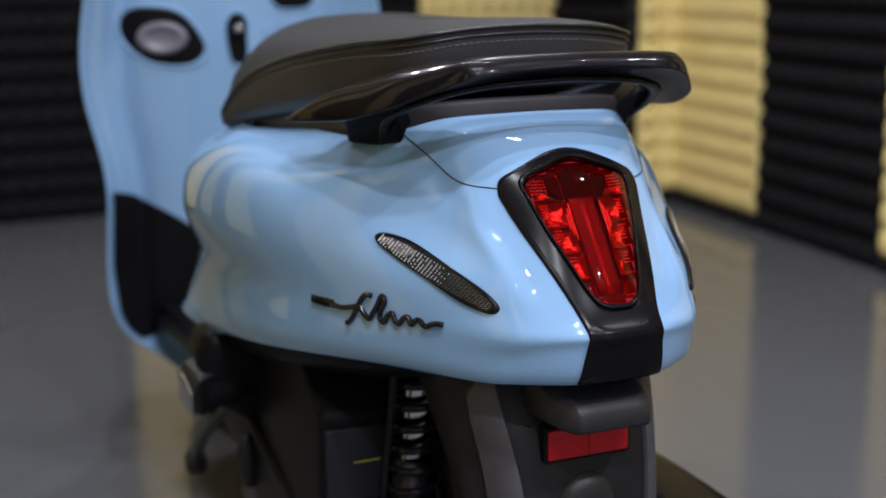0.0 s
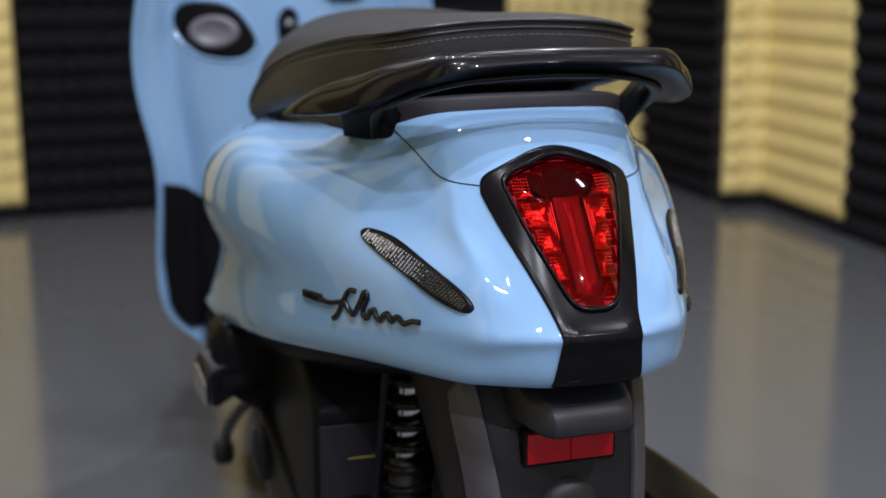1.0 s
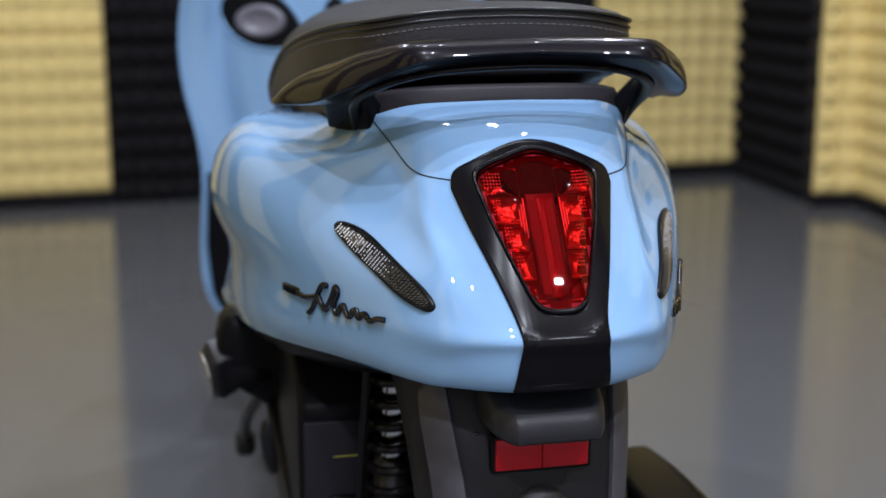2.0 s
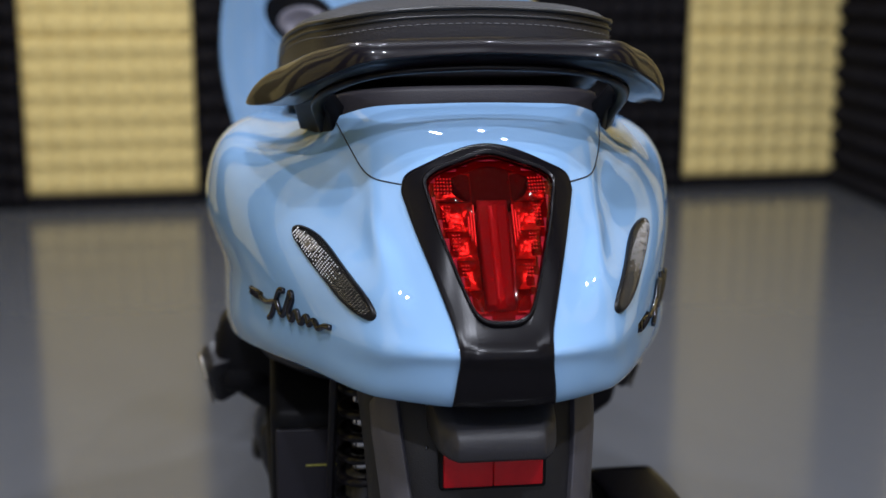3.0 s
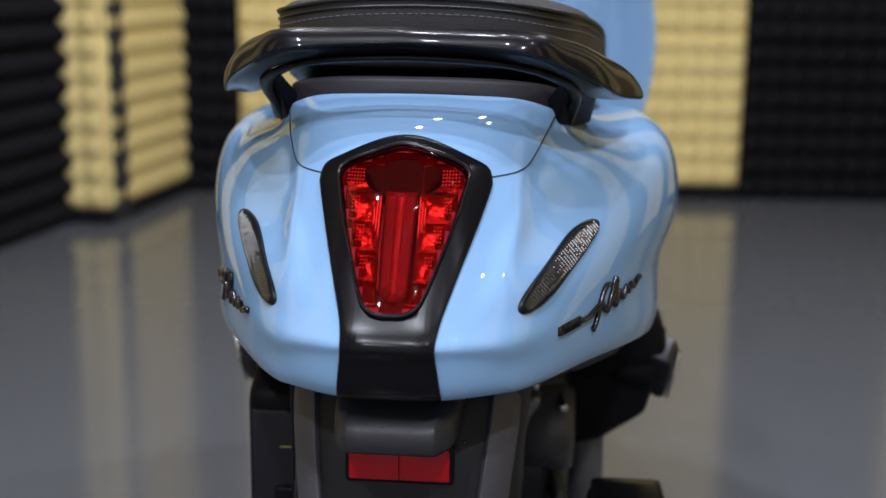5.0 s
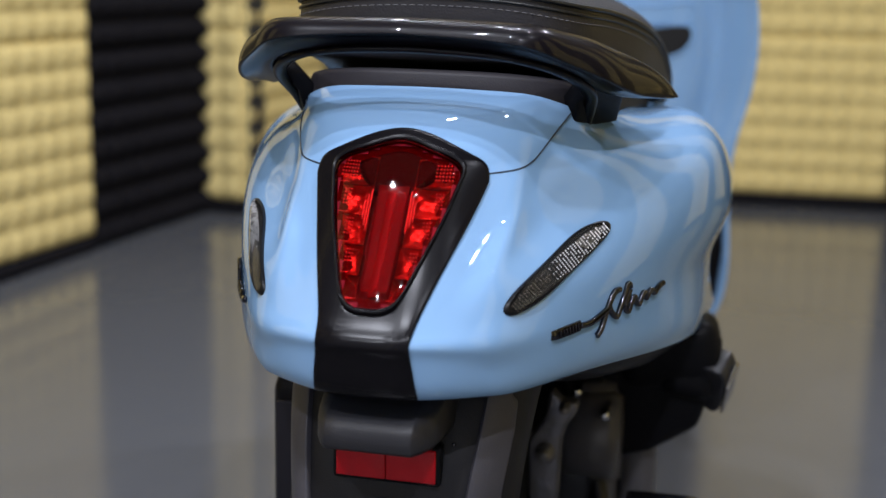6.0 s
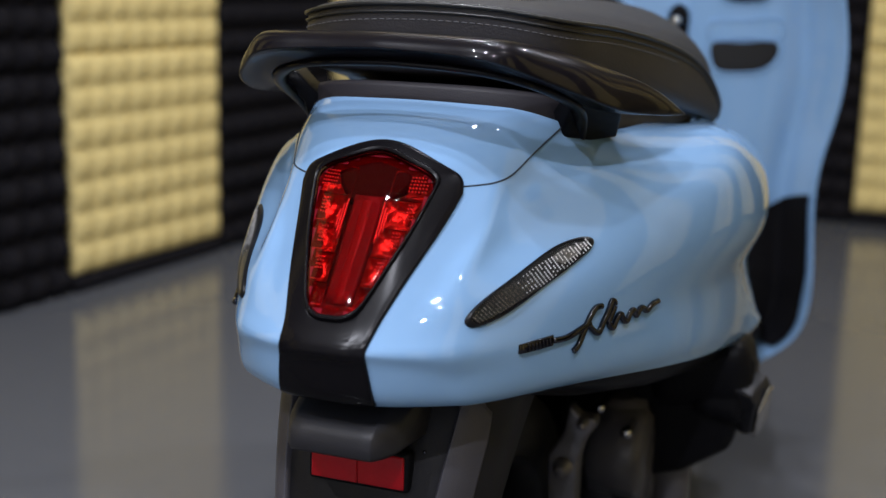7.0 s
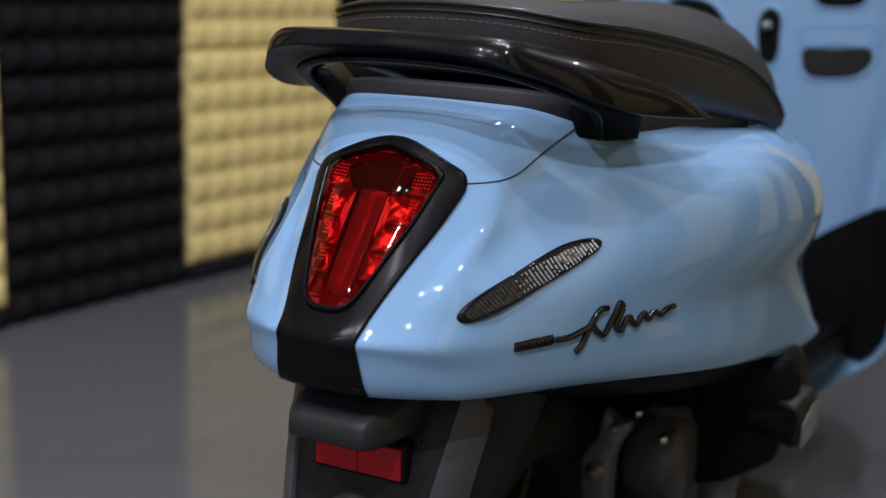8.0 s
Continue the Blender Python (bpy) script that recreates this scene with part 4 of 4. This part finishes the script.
block(bm, (.36, .26, .20), pose(0, .70, .335), .045, 4)
part("belly_cover", bm, PLASTIC_BLACK, scooter, "black plastic cover under the floor board")
for y, x, r in ((.53, .112, .040), (.57, .170, .027)):
    bm = bmesh.new()
    lathe(bm, [(r * .7, 0), (r, .012), (r * .96, .12), (r, .20), (r * .8, .225)], pose(x, y, .175), 28)
    part("cylinder_cover", bm, ENGINE_COVER, eng, "dark rounded engine cover")
for x, y, z in ((.106, .45, .410), (.141, .44, .388)):
    bm = bmesh.new()
    lathe(bm, [(.001, -.010), (.0055, -.009), (.0065, -.004), (.0065, .004), (.004, .006), (.004, .07)], pose(x, y, z, -90), 12)
    part("bolt", bm, CHROME, eng, "bright bolt head")
for side, lift in ((1, 0), (-1, .035)):
    bm = bmesh.new()
    prism(bm, [(.08, .28), (.190, .312), (.246, .350), (.258, .40), (.20, .45), (.08, .45)], Matrix(((side, 0, 0, 0), (0, 0, 1, .53), (0, 1, 0, lift), (0, 0, 0, 1))), .14, .012, 3)
    part("foot_rest_bracket", bm, PLASTIC_BLACK, scooter, "black wedge-shaped foot rest bracket")
bm = bmesh.new()
path = spline([(.208, -.03, .282), (.210, .06, .281), (.217, .28, .279), (.213, .43, .266)], 24)
sweep(bm, path, disc(32, 1, 4.5, .045, .050), sizes=[(float(np.interp(i, [0, 2, 20, 23], [.8, 1, 1, .6])),) * 2 for i in range(24)])
muff = part("muffler", bm, STEEL_DARK, scooter, "black exhaust muffler")
bm = bmesh.new()
sweep(bm, [Vector(p) + Vector((0, 0, .046)) for p in path[1:21]], disc(20, 1, 6, .040, .009))
part("heat_shield", bm, SATIN, muff, "flat black heat shield")

# Folded passenger foot pegs: a slanting casting, coloured dark for its dim rear reflection, with a polished outer face
# on a short black arm
PEG_METAL = material("peg_metal", (.50, .48, .45), .16, metal=1.0, vary=.25, scale=40, bump=.15, bump_scale=120)
# the dim reflection on the casting's rear faces is put into this colour
PEG_DIM = material("peg_dim_metal", (.020, .020, .024), .35, metal=.2, vary=.3, scale=40, bump=.2, bump_scale=200)
for side in (-1, 1):
    bm = bmesh.new()
    block(bm, (.125, .085, .080), pose(side * .205, .56, .438, 0, side * -10), .028, 4)
    block(bm, (.066, .080, .085), pose(side * .232, .562, .424, -12, side * 6), .018, 3)
    peg = part("foot_peg", bm, PLASTIC_BLACK, scooter, "folded metal foot peg on a black arm")
    axis = Vector((side * .10, -.40, .80)).normalized()
    across = (Vector((1, -side * .30, 0)) - axis * axis.dot(Vector((1, -side * .30, 0)))).normalized()
    m = Matrix.Translation((side * .260, .550, .407)) @ Matrix((across, axis.cross(across), axis)).transposed().to_4x4()
    bm = bmesh.new()
    prism(bm, [(-.013, -.025), (.010, -.033), (.018, -.026), (.019, .024), (.012, .035), (-.013, .035)], m @ Matrix(((side, 0, 0, 0), (0, 0, 1, -.022), (0, 1, 0, 0), (0, 0, 0, 1))), .044, .004, 3)
    part("peg_casting", bm, PEG_DIM, peg, "faceted metal casting coloured dark for its dim rear reflection")
    bm = bmesh.new()
    prism(bm, [(-.020, -.030), (.018, -.027), (.019, .024), (.004, .031), (-.020, .012)], m @ Matrix(((0, 0, side, side * .0195), (1, 0, 0, 0), (0, 1, 0, 0), (0, 0, 0, 1))), .004, .0015, 2)
    part("peg_face", bm, PEG_METAL, peg, "polished metal outer face")

# Stand lever on the left
bm = bmesh.new()
tube(bm, spline([(-.19, .62, .36), (-.215, .70, .30), (-.222, .78, .235), (-.215, .82, .20)], 24), .008)
lever = part("stand_lever", bm, STEEL_DARK, scooter, "black stand lever")
bm = bmesh.new()
lathe(bm, [(.012, 0), (.02, .006), (.02, .024), (.012, .03)], pose(-.235, .82, .20, 0, 90), 18)
part("lever_pad", bm, RUBBER, lever)
bm = bmesh.new()
lathe(bm, [(.001, -.044), (.010, -.038), (.0145, -.015), (.0145, .015), (.010, .036), (.001, .042)], pose(-.20, .56, .293, 8, -6, 0) @ Matrix.Diagonal((1, .6, 1, 1)), 20)
part("stand_pedal", bm, STEEL_DARK, lever, "dark oval pedal")
bm = bmesh.new()
tube(bm, spline([(-.195, .54, .36), (-.192, .47, .335), (-.188, .38, .315), (-.18, .30, .28), (-.17, .24, .25)], 24), .0125)
part("brake_hose", bm, PLASTIC_BLACK, scooter, "thick black hose along the drive case")
bm = bmesh.new()
tube(bm, spline([(-.12, .50, .33), (-.15, .44, .22), (-.17, .40, .10), (-.18, .38, .012)], 24), .012)
part("centre_stand", bm, STEEL_DARK, scooter, "black centre stand leg")
bm = bmesh.new()
tube(bm, spline([(.12, .50, .33), (.15, .44, .22), (.17, .40, .10), (.18, .38, .012)], 24), .012)
part("centre_stand", bm, STEEL_DARK, scooter, "black centre stand leg")

# Front: leg shield, floor board -------------------------------------------------------
WIDTHS = [(.135, .10), (.165, .122), (.20, .155), (.235, .200), (.266, .235), (.30, .254), (.40, .263), (.52, .256), (.60, .263), (.68, .281), (.78, .289), (.88, .276), (1.0, .242), (1.08, .19)]
wz = spline([(z, w, 0) for z, w in WIDTHS], 70)
rows_ = []
for z, w, _ in wz:
    row = []
    for s in np.linspace(-1, 1, 81):
        a = abs(s)
        x = s * w
        centre = .030 * math.exp(-(x / .155) ** 4)
        lip = .028 * max(0, (a - .80) / .20) ** 2
        channel = .020 * math.exp(-((a - .74) / .09) ** 2)
        row.append(np.array((x, 1.370 - centre - lip + channel, z)))
    rows_.append(row)
SHIELD = surface_tree(rows_)
on_shield = lambda x, z: cast(SHIELD, (x, 0.5, z), (0, 1, 0))
bm = bmesh.new()
front = grid(bm, [[tuple(q) for q in r] for r in rows_])
rear_rows = [[(q[0] * .985, q[1] + .03, q[2]) for q in r] for r in rows_]
back_v = grid(bm, rear_rows)
for j in range(len(rows_) - 1):
    for i in (0, 80):
        bm.faces.new((front[j][i], front[j + 1][i], back_v[j + 1][i], back_v[j][i]))
shield = part("leg_shield", bm, PAINT_FRONT, scooter, "sky-blue leg shield with pockets")


def pocket(name, outline, centre, mat, label, rim_mat=None):
    line = [(q[0], q[1]) for q in closed_spline([(x, z, 0) for x, z in outline], 48)]
    b = bmesh.new()
    patch(b, on_shield, line, centre, [(0, .002), (.95, .002), (1.0, .0)])
    ob = part(name, b, mat, shield, label)
    b = bmesh.new()
    patch(b, on_shield, line, centre, [(.97, .001), (1.03, .004), (1.06, .004), (1.14, -.002)])
    part("pocket_lip", b, rim_mat or PAINT_FRONT, ob)
    return ob


cap = pocket("cap_recess", [(-.210, .835), (-.198, .860), (-.149, .868), (-.105, .857), (-.073, .820), (-.062, .790), (-.078, .769), (-.129, .763), (-.170, .775), (-.198, .802)], (-.137, .815), PLASTIC_BLACK, "dark recess with a grey oval cap")
bm = bmesh.new()
q, n = on_shield(-.1375, .813)
lathe(bm, [(.047, 0), (.047, .006), (.043, .011), (.032, .012), (.029, .009), (.004, .009)], Matrix.Translation(q + n * .002) @ n.to_track_quat("Z", "Y").to_matrix().to_4x4() @ Matrix.Diagonal((1, .64, 1, 1)), 40)
part("oval_cap", bm, material("grey_cap", (.15, .145, .18), .35, vary=.1), cap, "oval grey cap")
hook = pocket("hook_recess", [(-.018, .845), (-.003, .857), (.013, .848), (.016, .810), (.015, .775), (.004, .760), (-.010, .764), (-.019, .790)], (-.002, .808), PLASTIC_BLACK, "dark slot with a hook")
bm = bmesh.new()
q, n = on_shield(-.003, .828)
lathe(bm, [(.009, 0), (.009, .02), (.006, .026), (.001, .027)], Matrix.Translation(q) @ n.to_track_quat("Z", "Y").to_matrix().to_4x4(), 16)
part("hook", bm, CHROME, hook, "bright hook knob")
# no hollow here: a flat near-black patch stands for the pocket's shade
pocket("glove_pocket", [(.058, .789), (.110, .793), (.166, .795), (.172, .783), (.163, .760), (.140, .746), (.105, .742), (.070, .745), (.060, .758)], (.114, .770), material("pocket_shade", (.004, .004, .005), .6), "glove pocket, its shaded inside drawn as a flat black patch")
pocket("pocket_lid", [(.057, .826), (.110, .830), (.168, .832), (.173, .816), (.168, .803), (.110, .800), (.060, .798), (.054, .812)], (.113, .815), PAINT_FRONT, "blue moulded lid above the glove pocket")
pocket("switch_slot", [(.070, .905), (.110, .910), (.150, .907), (.156, .888), (.146, .869), (.110, .862), (.076, .867), (.065, .885)], (.110, .887), PLASTIC_BLACK, "dark slot with switches")

# black kick panels and floor board
bm = bmesh.new()
half_w = lambda z: float(np.interp(z, [a for a, _ in WIDTHS], [b for _, b in WIDTHS]))
rows2 = []
for k in np.linspace(0, 1, 16):
    row = []
    for s in np.linspace(-1, 1, 61):
        top = .535 - .16 * (1 - abs(s)) ** 1.5
        z = .250 + (top - .250) * k
        x = s * (half_w(z) - .008)
        p, n_ = on_shield(x, z)
        row.append(p + n_ * .006)
    rows2.append(row)
grid(bm, rows2)
part("kick_panel", bm, PLASTIC_BLACK, shield, "black plastic kick panel")
bm = bmesh.new()
rows_ = []
for y, w, zt, zb in ((.76, .200, .365, .325), (.9, .190, .355, .315), (1.1, .185, .335, .295), (1.25, .185, .318, .275), (1.38, .185, .295, .25)):
    zc, hh = (zt + zb) / 2, (zt - zb) / 2
    rows_.append([(u, y, zc + v) for u, v in disc(36, 1, 5, w, hh)])
vs = grid(bm, rows_, close_u=True)
bm.faces.new(vs[0])
bm.faces.new(vs[-1])
fb = part("floor_board", bm, PLASTIC_BLACK, scooter, "black floor board")
bm = bmesh.new()
block(bm, (.34, .60, .012), pose(0, 1.07, .340, -6.5), .004, 2)
part("floor_mat", bm, PLASTIC_BLACK, fb, "black rubber foot mat")
bm = bmesh.new()
rows_ = [[(u, y, .50 + v) for u, v in disc(28, 1, 3, w, .22)] for y, w in ((.70, .13), (.78, .15), (.81, .13))]
vs = grid(bm, rows_, close_u=True)
bm.faces.new(vs[-1])
part("seat_front_cover", bm, PAINT, scooter, "sky-blue front cover under the seat")
bm = bmesh.new()
tube(bm, spline([(0, 1.40, .25), (0, 1.46, .60), (0, 1.43, 1.02)], 20), .05, 16)
part("steering_column", bm, PLASTIC_BLACK, scooter)
for side in (-1, 1):
    bm = bmesh.new()
    tube(bm, [(side * .075, 1.46, .55), (side * .075, 1.58, .232)], .018, 14)
    part("front_fork", bm, STEEL_DARK, scooter)
bm = bmesh.new()
tube(bm, spline([(-.33, 1.22, 1.02), (-.2, 1.32, 1.06), (0, 1.38, 1.05), (.2, 1.32, 1.06), (.33, 1.22, 1.02)], 40), .016, 14)
part("handlebar", bm, PLASTIC_BLACK, scooter, "black handlebar with grips")
